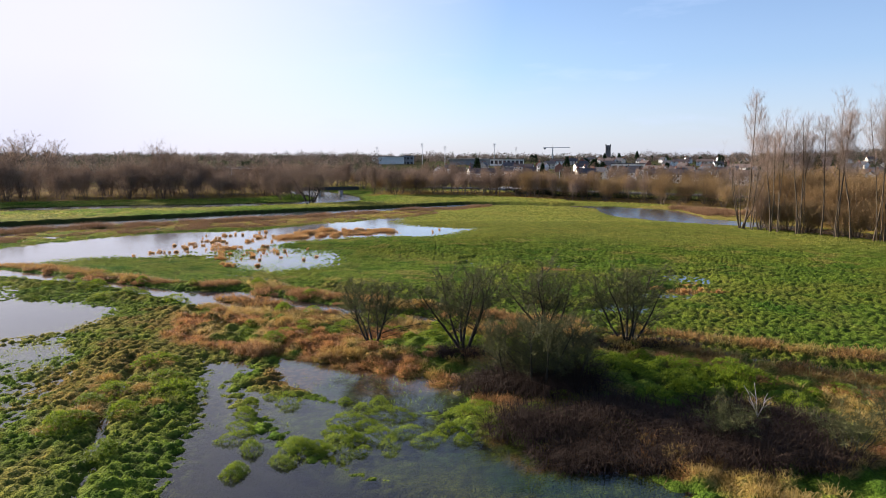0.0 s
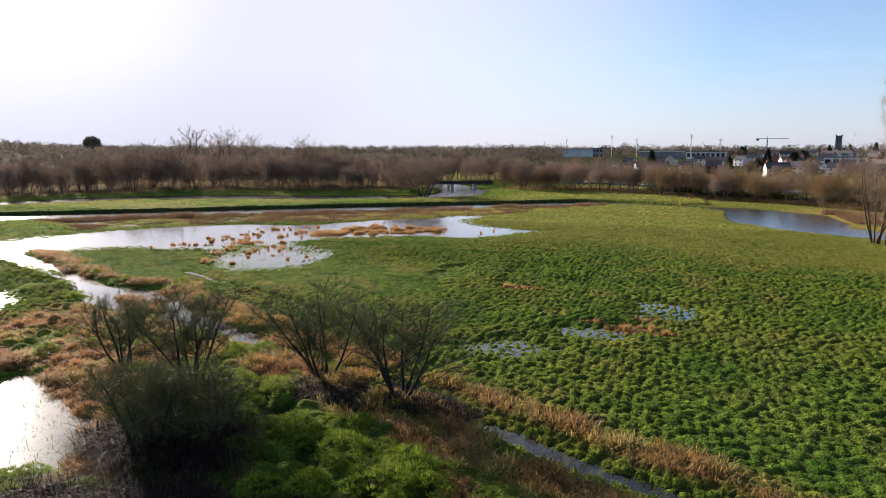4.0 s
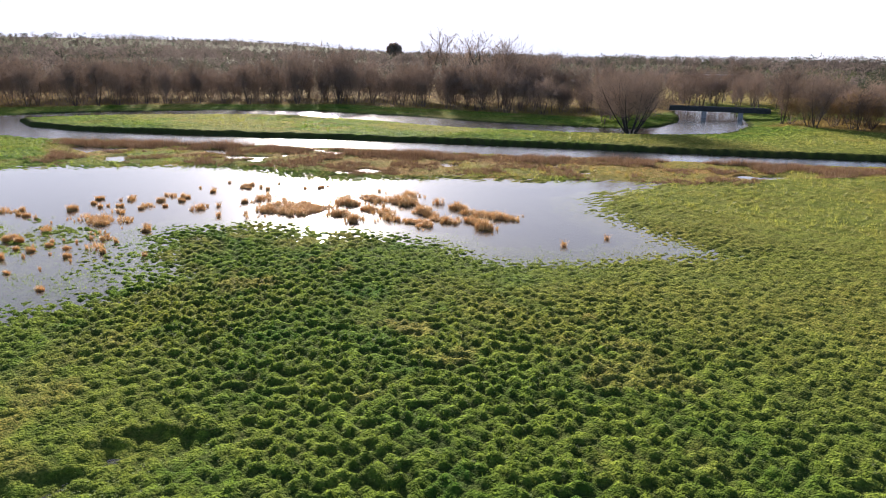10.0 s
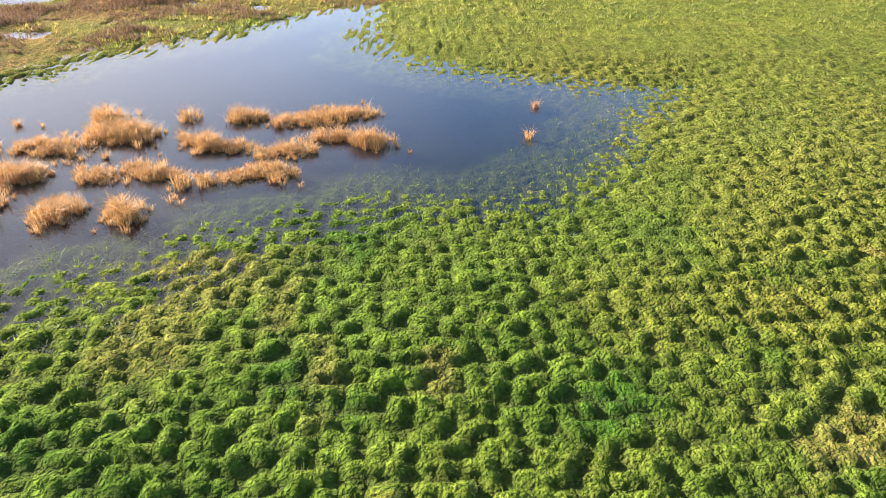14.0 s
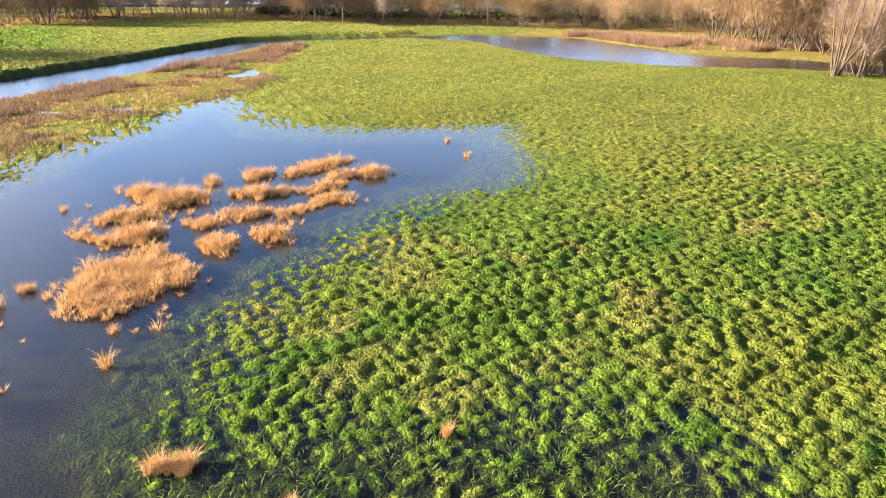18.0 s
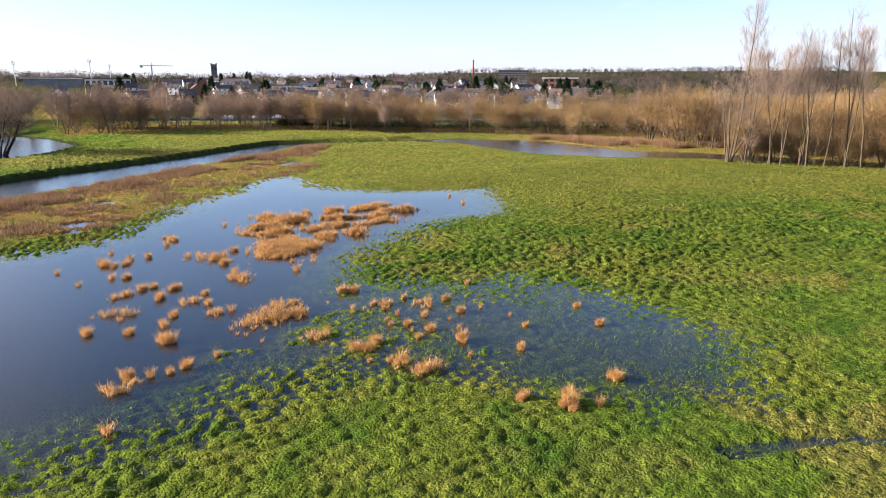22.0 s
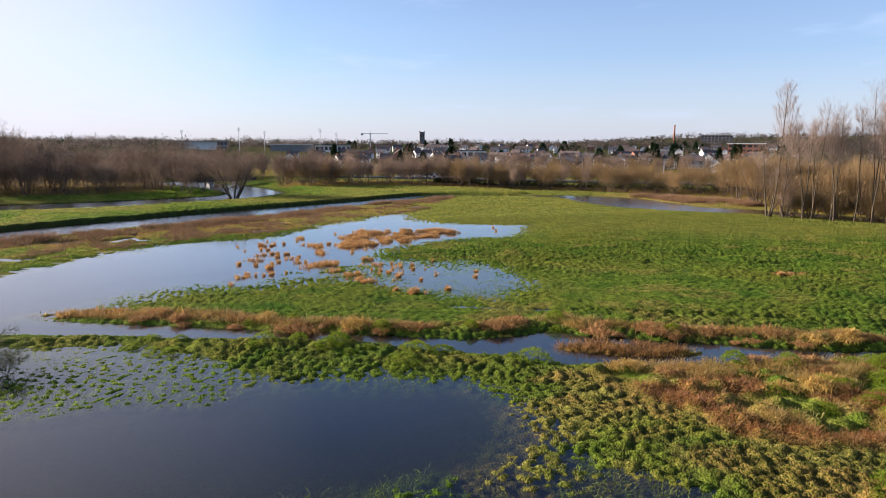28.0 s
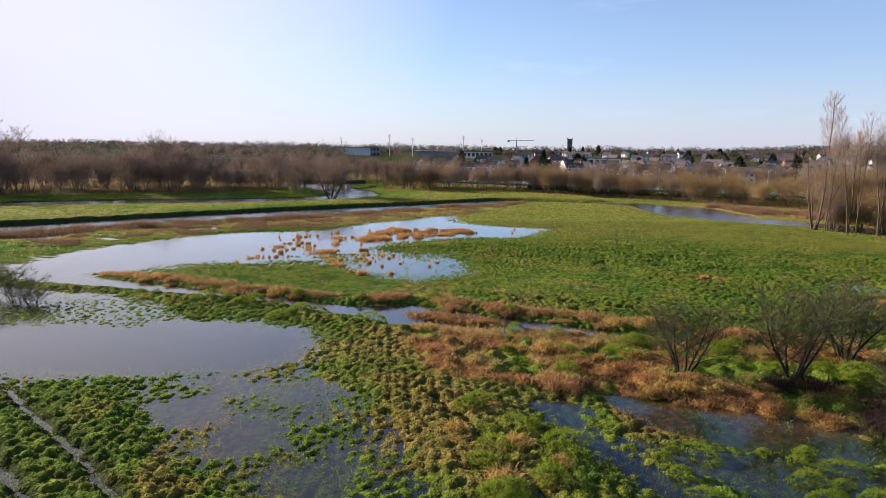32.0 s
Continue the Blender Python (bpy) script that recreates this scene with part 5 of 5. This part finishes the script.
S = np.cross(D, r.normal(0, 1, C.shape))
reach = np.clip(np.hypot(C[:, 0], C[:, 1]) / 800, 0.42, 1.1)[:, None]
S *= 0.5 * reach / np.linalg.norm(S, axis=1)[:, None]
V = np.stack([C - S, C + S, C + D * 2.1 * reach], 1)
tagged(new("far_woods", mesh_of("far_woods", V.reshape(-1, 3), np.arange(len(V) * 3).reshape(-1, 3), M_FARWOOD)), "distant bare winter woods and hedges", "woods", kind="stuff")

# undergrowth beneath the woods
ux2, uy2 = [], []
for poly, k in ((WOOD_LEFT, 5200), (WOOD_RIGHT, 1100), (BEHIND, 2200)):
    P = np.array(poly, float)
    tx, ty = P[:, 0].min() + r.rand(k) * np.ptp(P[:, 0]), P[:, 1].min() + r.rand(k) * np.ptp(P[:, 1])
    sel = (inside_distance(tx, ty, poly) < 0) & (np.min([np.hypot(tx - a, ty - b) - d for a, b, d in NO_TREES], 0) > 0) & (band_distance(tx, ty, ROAD) > 3)
    ux2.append(tx[sel]), uy2.append(ty[sel])
ux2, uy2 = np.concatenate(ux2), np.concatenate(uy2)
v, f, c = blades(ux2, uy2, land(ux2, uy2, False)[0], np.zeros((len(ux2), 3)), (0.9 + 1.3 * fractal(ux2, uy2, 12, 87)) * np.where(ux2 < -60, 1.7, 1.0), 0.06, 28, 1.2, 12)
tagged(new("undergrowth", mesh_of("undergrowth", v, f, M_TWIG_WOOD)), "dense brown scrub beneath the riverside trees", "scrub", kind="stuff")

# dark brambles beside the thorn bushes
kx, ky = rs.rand(7000) * 26, rs.rand(7000) * 26 + 25
heap = np.min([np.hypot((kx - 12.8) / 8.5, (ky - 31.2) / 3.6), np.hypot((kx - 12.3) / 5.5, (ky - 47.6) / 1.9), np.hypot((kx - 5.5) / 3.2, (ky - 38.5) / 2.0), np.hypot((kx - 1) / 2.2, (ky - 45.0) / 1.5)], 0)
sel = (heap + (fractal(kx, ky, 3, 95) - 0.5) < 1) & (inside_distance(kx, ky, CUSHIONS) > -0.6)
kx, ky = kx[sel], ky[sel]
v, f, c = blades(kx, ky, land(kx, ky, False)[0], np.zeros((len(kx), 3)), (0.5 + 1.3 * fractal(kx, ky, 3, 97)) * np.where(np.hypot((kx - 5.5) / 3.4, (ky - 38.5) / 2.4) < 1.2, 1.8, 1.0), 0.02, 24, 0.7, 13, 1.3, spray=0.5)
tagged(new("brambles", mesh_of("brambles", v, f, M_BRAMBLE)), "tangled dark leafless brambles on the rough bank", "brambles", kind="stuff")


# ---- built things ----
def part(name, bm, material, parent, label="", smooth=False):
    me = bpy.data.meshes.new(name)
    bm.to_mesh(me)
    bm.free()
    me.materials.append(material)
    if smooth:
        for q in me.polygons:
            q.use_smooth = True
    o = new(name, me)
    o.parent = parent
    if label:
        o["label"] = label
    return o


def box(bm, x0, y0, z0, x1, y1, z1):
    vs = [bm.verts.new(p) for p in ((x0, y0, z0), (x1, y0, z0), (x1, y1, z0), (x0, y1, z0), (x0, y0, z1), (x1, y0, z1), (x1, y1, z1), (x0, y1, z1))]
    for q in ((3, 2, 1, 0), (4, 5, 6, 7), (0, 1, 5, 4), (1, 2, 6, 5), (2, 3, 7, 6), (3, 0, 4, 7)):
        bm.faces.new([vs[i] for i in q])
    return bm


def rod(bm, a, b, r0, r1=None, sides=6):
    V, F = tubes([((a, b), r0, r0 if r1 is None else r1)], sides)
    vs = [bm.verts.new(p) for p in V]
    for q in F:
        bm.faces.new([vs[i] for i in q])
    bm.faces.new(vs[:sides][::-1])
    bm.faces.new(vs[-sides:])
    return bm


def empty(name, label, category, group="", kind=""):
    return tagged(new(name), label, category, group, kind)


def bevelled(bm, w):
    bmesh.ops.bevel(bm, geom=bm.edges[:], offset=w, segments=1, affect="EDGES")
    return bm


def house(label, w, d, eaves, ridge, wall_mat, roof_mat, n_win, chimneys=1):
    h = empty("house", label, "house", "houses of the town")
    bm = bmesh.new()
    pts = [(-w / 2, -d / 2, -1.5), (w / 2, -d / 2, -1.5), (w / 2, d / 2, -1.5), (-w / 2, d / 2, -1.5), (-w / 2, -d / 2, eaves), (w / 2, -d / 2, eaves), (w / 2, d / 2, eaves), (-w / 2, d / 2, eaves), (-w / 2, 0, ridge - 0.12), (w / 2, 0, ridge - 0.12)]
    vs = [bm.verts.new(q) for q in pts]
    for q in ((3, 2, 1, 0), (0, 1, 5, 4), (2, 3, 7, 6), (1, 2, 6, 9, 5), (3, 0, 4, 8, 7), (4, 5, 9, 8), (6, 7, 8, 9)):
        bm.faces.new([vs[i] for i in q])
    part("wall", bm, wall_mat, h)
    for sgn in (-1, 1):
        bm = bmesh.new()
        o = 0.35
        slope = (ridge - eaves) / (d / 2)
        e = (sgn * (d / 2 + o), eaves - slope * o + 0.06)
        prof = [e, (0, ridge + 0.06), (0, ridge + 0.24), (e[0], e[1] + 0.18)]
        a = [bm.verts.new((-w / 2 - 0.2, yy, zz)) for yy, zz in prof]
        b = [bm.verts.new((w / 2 + 0.2, yy, zz)) for yy, zz in prof]
        for i in range(4):
            bm.faces.new((a[i], a[(i + 1) % 4], b[(i + 1) % 4], b[i]))
        bm.faces.new(a[::-1]), bm.faces.new(b)
        part("roof", bm, roof_mat, h)
    for k in range(chimneys):
        cx0 = (-w / 2 + 0.5) if k == 0 else (w / 2 - 1.3)
        bm = box(bmesh.new(), cx0, -0.4, ridge - 0.6, cx0 + 0.8, 0.4, ridge + 1.0)
        box(bm, cx0 - 0.08, -0.48, ridge + 1.0, cx0 + 0.88, 0.48, ridge + 1.15)
        part("chimney", bm, M_BRICK, h)
    for side in (-1, 1):
        y0 = side * (d / 2 + 0.02)
        for floor in range(2):
            for k in range(n_win):
                cx0 = -w / 2 + w * (k + 0.5) / n_win
                if floor == 0 and k == n_win // 2:
                    bm = box(bmesh.new(), cx0 - 0.45, y0 - 0.05, 0, cx0 + 0.45, y0 + 0.05, 2.05)
                    part("door", bm, M_CARDARK, h)
                    continue
                z0 = 0.9 + floor * 2.6
                bm = box(bmesh.new(), cx0 - 0.6, y0 - 0.05, z0, cx0 + 0.6, y0 + 0.05, z0 + 1.2)
                part("window", bm, M_GLASS, h)
    return h


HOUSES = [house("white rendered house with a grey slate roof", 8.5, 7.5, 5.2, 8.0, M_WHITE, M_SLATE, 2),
          house("cream rendered semi-detached house with slate roof", 12.0, 7.5, 5.2, 8.2, M_CREAM, M_SLATE, 3, 2),
          house("red brick house with brown tiled roof", 9.0, 8.0, 5.2, 8.4, M_BRICK, M_TILE, 2),
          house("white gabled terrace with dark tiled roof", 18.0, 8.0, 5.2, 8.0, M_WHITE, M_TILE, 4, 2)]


def polar(a, d):
    return -45 - d * math.sin(radians(a)), 25 + d * math.cos(radians(a))


rh = random.Random(9)
for d, lo, hi, gap in ((395, -44, -10, 3.4), (455, -45, -6, 2.6), (520, -46, -7, 2.1), (600, -46, -9, 1.9), (690, -46, -12, 1.7), (800, -46, -14, 1.5), (930, -46, -14, 1.4)):
    a = lo
    while a < hi:
        a += gap * (0.6 + 0.8 * rh.random())
        if rh.random() < 0.25:
            continue
        x, y = polar(a, d + rh.uniform(-18, 18))
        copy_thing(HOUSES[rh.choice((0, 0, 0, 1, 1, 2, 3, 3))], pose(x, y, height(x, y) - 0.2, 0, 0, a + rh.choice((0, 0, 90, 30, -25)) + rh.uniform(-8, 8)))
for h in HOUSES:
    discard(h)


def block(name, label, category, a, d, w, deep, tall, base, wall_mat, roof_mat, bays, storeys, roof_over=0.6):
    """A flat-roofed building with rows of windows on its front."""
    x, y = polar(a, d)
    o = empty(name, label, category)
    part("wall", box(bmesh.new(), -w / 2, -deep / 2, -3, w / 2, deep / 2, tall), wall_mat, o)
    part("roof", box(bmesh.new(), -w / 2 - roof_over, -deep / 2 - roof_over, tall + 0.004, w / 2 + roof_over, deep / 2 + roof_over, tall + 0.7), roof_mat, o)
    for s_ in range(storeys):
        for k in range(bays):
            cx0, z0 = -w / 2 + w * (k + 0.5) / bays, tall * (s_ + 0.3) / storeys
            part("window", box(bmesh.new(), cx0 - w / bays * 0.33, -deep / 2 - 0.08, z0, cx0 + w / bays * 0.33, -deep / 2 + 0.05, z0 + tall / storeys * 0.5), M_GLASS, o)
    o.matrix_basis = pose(x, y, base, 0, 0, a)
    return o


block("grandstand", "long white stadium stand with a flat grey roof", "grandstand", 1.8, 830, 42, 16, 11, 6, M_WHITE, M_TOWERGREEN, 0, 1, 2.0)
block("grandstand", "low grey stadium stand with a white-edged roof", "grandstand", -5.65, 800, 50, 14, 6, 8, M_TOWERGREEN, M_WHITE, 0, 1, 2.5)
block("grandstand", "stadium stand with white columns under a dark roof", "grandstand", -9.0, 780, 40, 14, 8, 6, M_WHITE, M_SLATE, 8, 1, 1.5)
block("grandstand", "tall grey end block of the stadium stand", "grandstand", 0.0, 835, 14, 14, 12, 6, M_TOWERGREEN, M_SLATE, 3, 2)
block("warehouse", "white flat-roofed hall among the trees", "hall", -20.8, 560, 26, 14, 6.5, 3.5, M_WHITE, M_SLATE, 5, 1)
block("school", "grey flat-roofed block on the hill", "building", -40.8, 1450, 60, 18, 13, 24, M_STONE, M_SLATE, 9, 3)
block("office", "red brick and white three-storey block", "building", -43.0, 640, 30, 14, 12, 5, M_BRICK, M_WHITE, 6, 3)
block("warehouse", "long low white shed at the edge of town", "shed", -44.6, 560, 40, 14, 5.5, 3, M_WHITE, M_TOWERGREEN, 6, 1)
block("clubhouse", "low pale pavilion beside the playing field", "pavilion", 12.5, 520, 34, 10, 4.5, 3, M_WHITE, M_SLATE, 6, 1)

# church tower
x, y = polar(-16.62, 1080)
o = empty("church_tower", "square grey stone church tower with battlements", "tower")
part("shaft", box(bmesh.new(), -4, -4, -22, 4, 4, 0), M_STONE, o)
part("parapet", box(bmesh.new(), -4.3, -4.3, 0.004, 4.3, 4.3, 0.9), M_STONE, o)
for cx0, cy0 in ((-4.3, -4.3), (2.9, -4.3), (-4.3, 2.9), (2.9, 2.9)):
    part("pinnacle", box(bmesh.new(), cx0, cy0, 0.904, cx0 + 1.4, cy0 + 1.4, 2.4), M_STONE, o)
for s_ in (-1, 1):
    part("belfry_window", box(bmesh.new(), s_ * 1.7 - 0.7, -4.12, -7, s_ * 1.7 + 0.7, -3.9, -2.5), M_GLASS, o)
o.matrix_basis = pose(x, y, 35.0, 0, 0, -12)

# mill chimney on the hill
x, y = polar(-37.59, 1600)
o = empty("mill_chimney", "tall red brick factory chimney on the hill", "chimney")
part("stack", rod(bmesh.new(), (0, 0, -45), (0, 0, 0), 2.6, 1.7, 10), M_BRICK, o, smooth=True)
part("cap", rod(bmesh.new(), (0, 0, 0.004), (0, 0, 1.2), 2.1, 2.0, 10), M_BRICK, o)
o.matrix_basis = pose(x, y, 62)

# stadium floodlights
for a, d, top in ((-1.37, 800, 33), (-3.4, 800, 29.5), (-7.95, 760, 32), (-9.3, 900, 30), (3.0, 900, 31)):
    x, y = polar(a, d)
    o = empty("floodlight_mast", "tall steel floodlight mast of the stadium", "floodlight", "stadium floodlights")
    part("mast", rod(bmesh.new(), (0, 0, -28), (0, 0, 0), 0.5, 0.35, 8), M_STEEL, o)
    part("lamp_frame", box(bmesh.new(), -1.7, 0.11, 0.004, 1.7, 0.25, 0.3), M_STEEL, o)
    part("lamp_frame", box(bmesh.new(), -0.15, 0.11, 0.304, 0.15, 0.25, 3.3), M_STEEL, o)
    for k in range(3):
        for s_ in (0.5, 1.6, 2.7):
            part("lamp", bevelled(box(bmesh.new(), -1.5 + k * 1.1, -0.5, s_, -0.8 + k * 1.1, 0.1, s_ + 0.6), 0.1), M_WHITE, o)
    o.matrix_basis = pose(x, y, top - 3, 0, 0, a)

# tower crane
x, y = polar(-12.18, 1000)
o = empty("tower_crane", "distant tower crane over the town roofs", "crane")
part("mast", box(bmesh.new(), -0.7, -0.7, -30, 0.7, 0.7, 0), M_STEEL, o)
part("jib", box(bmesh.new(), -14, -0.35, 0.004, 26, 0.35, 0.75), M_STEEL, o)
part("counterweight", box(bmesh.new(), -13.5, -0.9, -2.2, -10.5, 0.9, 0), M_CONCRETE, o)
part("apex", rod(bmesh.new(), (0, 0, 1.104), (0, 0, 6), 0.6, 0.15), M_STEEL, o)
o.matrix_basis = pose(x, y, 31, 0, 0, -12)

# road, verge line and bridge
def strip(name, line, half, lift, material):
    L = np.array(line, float)
    out = []
    for a, b in zip(L[:-1], L[1:]):
        for t in np.linspace(0, 1, 14, endpoint=False):
            out.append(a + (b - a) * t)
    out = np.array(out + [L[-1]])
    d = np.gradient(out[:, :2], axis=0)
    nrm = np.stack([-d[:, 1], d[:, 0]], 1) / np.linalg.norm(d, axis=1)[:, None]
    z = np.array([height(px, py) for px, py in out[:, :2]]) + lift
    rows = []
    for off, dz in ((-half - 0.4, -0.6), (-half, 0.0), (half, 0.0), (half + 0.4, -0.6)):
        q = out[:, :2] + nrm * off
        rows.append(np.stack([q[:, 0], q[:, 1], z + dz], 1))
    V = np.stack(rows, 1).reshape(-1, 3)
    k = np.arange(len(out) - 1)[:, None] * 4
    F = np.concatenate([k + np.array([i, i + 1, i + 5, i + 4]) for i in range(3)], 0)
    return new(name, mesh_of(name, V, F, material))


tagged(strip("road", ROAD, 3.6, 0.65, M_ROAD), "grey asphalt road behind the riverside trees", "road", kind="structure")
cp = new("pavement", mesh_of("pavement", [(20, 284, 1.5), (46, 276, 1.5), (56, 296, 1.5), (28, 306, 1.5), (20, 284, 0.2), (46, 276, 0.2), (56, 296, 0.2), (28, 306, 0.2)],
                             [(0, 1, 2, 3), (0, 4, 5, 1), (1, 5, 6, 2), (2, 6, 7, 3), (3, 7, 4, 0)], M_CONCRETE))
tagged(cp, "pale car park surface beside the road", "pavement", kind="structure")

o = empty("bridge", "low dark steel footbridge over the river", "bridge")
part("deck", box(bmesh.new(), -15, -1.5, 2.3, 10, 1.5, 2.7), M_IRON, o)
for s_ in (-1, 1):
    part("girder", box(bmesh.new(), -15, s_ * 1.62 - 0.11, 1.75, 10, s_ * 1.62 + 0.11, 2.95), M_IRON, o)
for px in (-6, 3):
    part("pier", box(bmesh.new(), px - 0.6, -1.5, -1.2, px + 0.6, 1.5, 2.296), M_CONCRETE, o)
o.matrix_basis = pose(-44, 264, 0, 0, 0, 22)


def car(label, paint, x, y, turn, van=False):
    o = empty("van" if van else "car", label, "van" if van else "car")
    ht = 1.95 if van else 1.42
    prof = [(-2.1, 0.35), (2.1, 0.35), (2.15, 0.75), (1.2, 0.95), (0.55, ht), (-1.5, ht), (-2.1, 0.95)] if not van else [(-2.3, 0.35), (2.3, 0.35), (2.35, 0.95), (1.7, 1.15), (1.1, ht), (-2.3, ht), (-2.35, 1.0)]
    bm = bmesh.new()
    a = [bm.verts.new((u, -0.85, w)) for u, w in prof]
    b = [bm.verts.new((u, 0.85, w)) for u, w in prof]
    for i in range(len(prof)):
        j = (i + 1) % len(prof)
        bm.faces.new((a[i], b[i], b[j], a[j]))
    bm.faces.new(a), bm.faces.new(b[::-1])
    part("body", bevelled(bm, 0.08), paint, o)
    for s_ in (-1, 1):
        part("side_window", box(bmesh.new(), -1.3, s_ * 0.86 - 0.02, 0.98, 0.5, s_ * 0.86 + 0.02, ht - 0.12), M_GLASS, o)
        for u in (-1.3, 1.35):
            wh = part("wheel", rod(bmesh.new(), (u, s_ * 0.62, 0.32), (u, s_ * 0.88, 0.32), 0.32, sides=12), M_RUBBER, o)
            part("rim", rod(bmesh.new(), (u, s_ * 0.884, 0.32), (u, s_ * 0.90, 0.32), 0.19, sides=10), M_STEEL, wh)
        part("headlight", box(bmesh.new(), 2.08, s_ * 0.6 - 0.16, 0.6, 2.17, s_ * 0.6 + 0.16, 0.74), M_WHITE, o)
    o.matrix_basis = pose(x, y, height(x, y) + 0.65, 0, 0, turn)


car("red hatchback on the road behind the trees", M_CARRED, 57.5, 272.5, -33)
car("dark saloon car on the road", M_CARDARK, 66, 266.5, -34)
car("white van parked beside the road", M_CARWHITE, 36, 284.5, -25, True)
car("white car parked in the car park", M_CARWHITE, 40, 292, 20)

for px, py in ((12, 292), (48, 272), (78, 252), (108, 229), (150, 202), (96, 236)):
    o = empty("street_lamp", "slim grey street lamp beside the road", "street lamp", "street lamps")
    part("pole", rod(bmesh.new(), (0, 0, 0), (0, 0, 9), 0.12, 0.07, 8), M_STEEL, o)
    part("arm", rod(bmesh.new(), (0, 0, 8.95), (1.3, 0, 9.3), 0.05, 0.04), M_STEEL, o)
    part("lamp_head", bevelled(box(bmesh.new(), 1.25, -0.16, 9.2, 1.95, 0.16, 9.38), 0.04), M_STEEL, o)
    o.matrix_basis = pose(px, py, height(px, py) - 0.05, 0, 0, rs.rand() * 360)

# evergreen hedge below the road
hx = np.interp(rs.rand(9000), np.linspace(0, 1, 5), (28, 40, 64, 97, 140)) + rs.normal(0, 0.7, 9000)
hy = np.interp(hx, (28, 40, 64, 97, 140), (252, 244, 226, 203, 178)) + rs.normal(0, 0.7, 9000)
v, f, c = blades(hx, hy, land(hx, hy, False)[0] + 0.2 + 1.7 * rs.rand(9000), np.zeros((9000, 3)), np.full(9000, 0.4), 0.22, 3, 1.3, 14)
tagged(new("hedge", mesh_of("hedge", v, f, M_IVY)), "dark ivy-green hedge below the road", "hedge")

# garden and hill evergreens in the town
def conifer_parts(seed, tall, wide):
    r = np.random.RandomState(seed)
    k = 420
    t = r.rand(k) ** 0.7
    rad, a = wide * (1 - t) * (0.75 + 0.35 * r.rand(k)) + 0.2, r.rand(k) * 6.283
    C = np.stack([rad * np.cos(a), rad * np.sin(a), tall * (0.08 + 0.9 * t)], 1)
    D = np.stack([np.cos(a), np.sin(a), 0.25 + r.normal(0, 0.4, k)], 1)
    S = np.cross(D, r.normal(0, 1, (k, 3)))
    S *= 0.55 / np.linalg.norm(S, axis=1)[:, None]
    return np.stack([C - S - D * 0.5, C + S - D * 0.5, C + D * 1.1], 1)


def evergreen(seed, label, tall, wide):
    o = empty("evergreen_tree", label, "tree", "town evergreens")
    part("trunk", rod(bmesh.new(), (0, 0, -0.3), (0, 0, tall * 0.9), 0.3, 0.05), M_BARK_DARK, o)
    V = conifer_parts(seed, tall, wide)
    cr = new("crown", mesh_of("crown", V.reshape(-1, 3), np.arange(len(V) * 3).reshape(-1, 3), M_CONIFER))
    cr.parent = o
    return o


EVER = [evergreen(300, "dark spreading evergreen in a town garden", 11, 5.5), evergreen(301, "dark pointed conifer in a town garden", 13, 3.2), evergreen(302, "broad dark evergreen among the houses", 9, 6)]
for k in range(70):
    x, y = polar(rh.uniform(-46, -8), 400 + 700 * rh.random())
    copy_thing(EVER[rh.randrange(3)], pose(x, y, height(x, y) - 0.2, 0, 0, rh.uniform(0, 360)) @ Matrix.Scale(0.7 + 0.6 * rh.random(), 4))
for e in EVER:
    discard(e)

# great round tree on the skyline, and the tall trees before it
o = empty("round_tree", "large round-headed tree standing out on the far hill", "tree")
part("trunk", rod(bmesh.new(), (0, 0, -2), (0, 0, 14), 1.0, 0.5, 8), M_BARK_DARK, o)
rb = np.random.RandomState(11)
D = rb.normal(0, 1, (2600, 3))
D /= np.linalg.norm(D, axis=1)[:, None]
C = D * (11.5, 11.5, 9.5) * rb.rand(2600, 1) ** 0.4 + (0, 0, 14)
S = np.cross(D, rb.normal(0, 1, D.shape)) * 0.9
V = np.stack([C - S, C + S, C + (D + rb.normal(0, 0.6, D.shape)) * 1.6], 1)
cr = new("crown", mesh_of("crown", V.reshape(-1, 3), np.arange(len(V) * 3).reshape(-1, 3), M_TWIG))
cr.parent = o
x, y = 27 - 1120 * math.sin(radians(45.9)), 15 + 1120 * math.cos(radians(45.9))
o.matrix_basis = pose(x, y, 13)
for k in range(5):
    a = 34.5 + k * 1.3 + rh.uniform(-0.3, 0.3)
    o = tree("tall_tree", "tall bare tree rising over the wood", "tree", 320 + k, M_TWIG, M_BARK_DARK, 4, tall=28 + rh.uniform(-4, 4), stems=2, spread=0.5, limbs=14, twigs=2600, twig_len=2.0, twig_w=0.07, r0=0.5, clear=0.35)
    x, y = 27 - 470 * math.sin(radians(a)), 15 + 470 * math.cos(radians(a))
    o.matrix_basis = pose(x, y, height(x, y) - 0.2)

# bleached dead branch on the bank
o = empty("dead_branch", "bleached forked dead branch among the brambles", "branch")
rb = np.random.RandomState(5)
lines = []
for k in range(5):
    a = k * 1.25
    lb = limb(rb, (0, 0, 0.3), (0.6 * math.cos(a), 0.6 * math.sin(a), 1), 2.0 + rb.rand(), 0.15, 0.05, 4)
    lines += [(lb, 0.05, 0.015), (limb(rb, lb[2], (math.cos(a + 1), math.sin(a + 1), 0.7), 1.0, 0.2, 0, 3), 0.025, 0.01)]
V, F = tubes(lines, 5)
br = new("fork", mesh_of("fork", V, F, M_DEADWOOD, smooth=True))
br.parent = o
o.matrix_basis = pose(16.3, 32.5, height(16.3, 32.5) + 0.1) @ Matrix.Scale(0.6, 4)
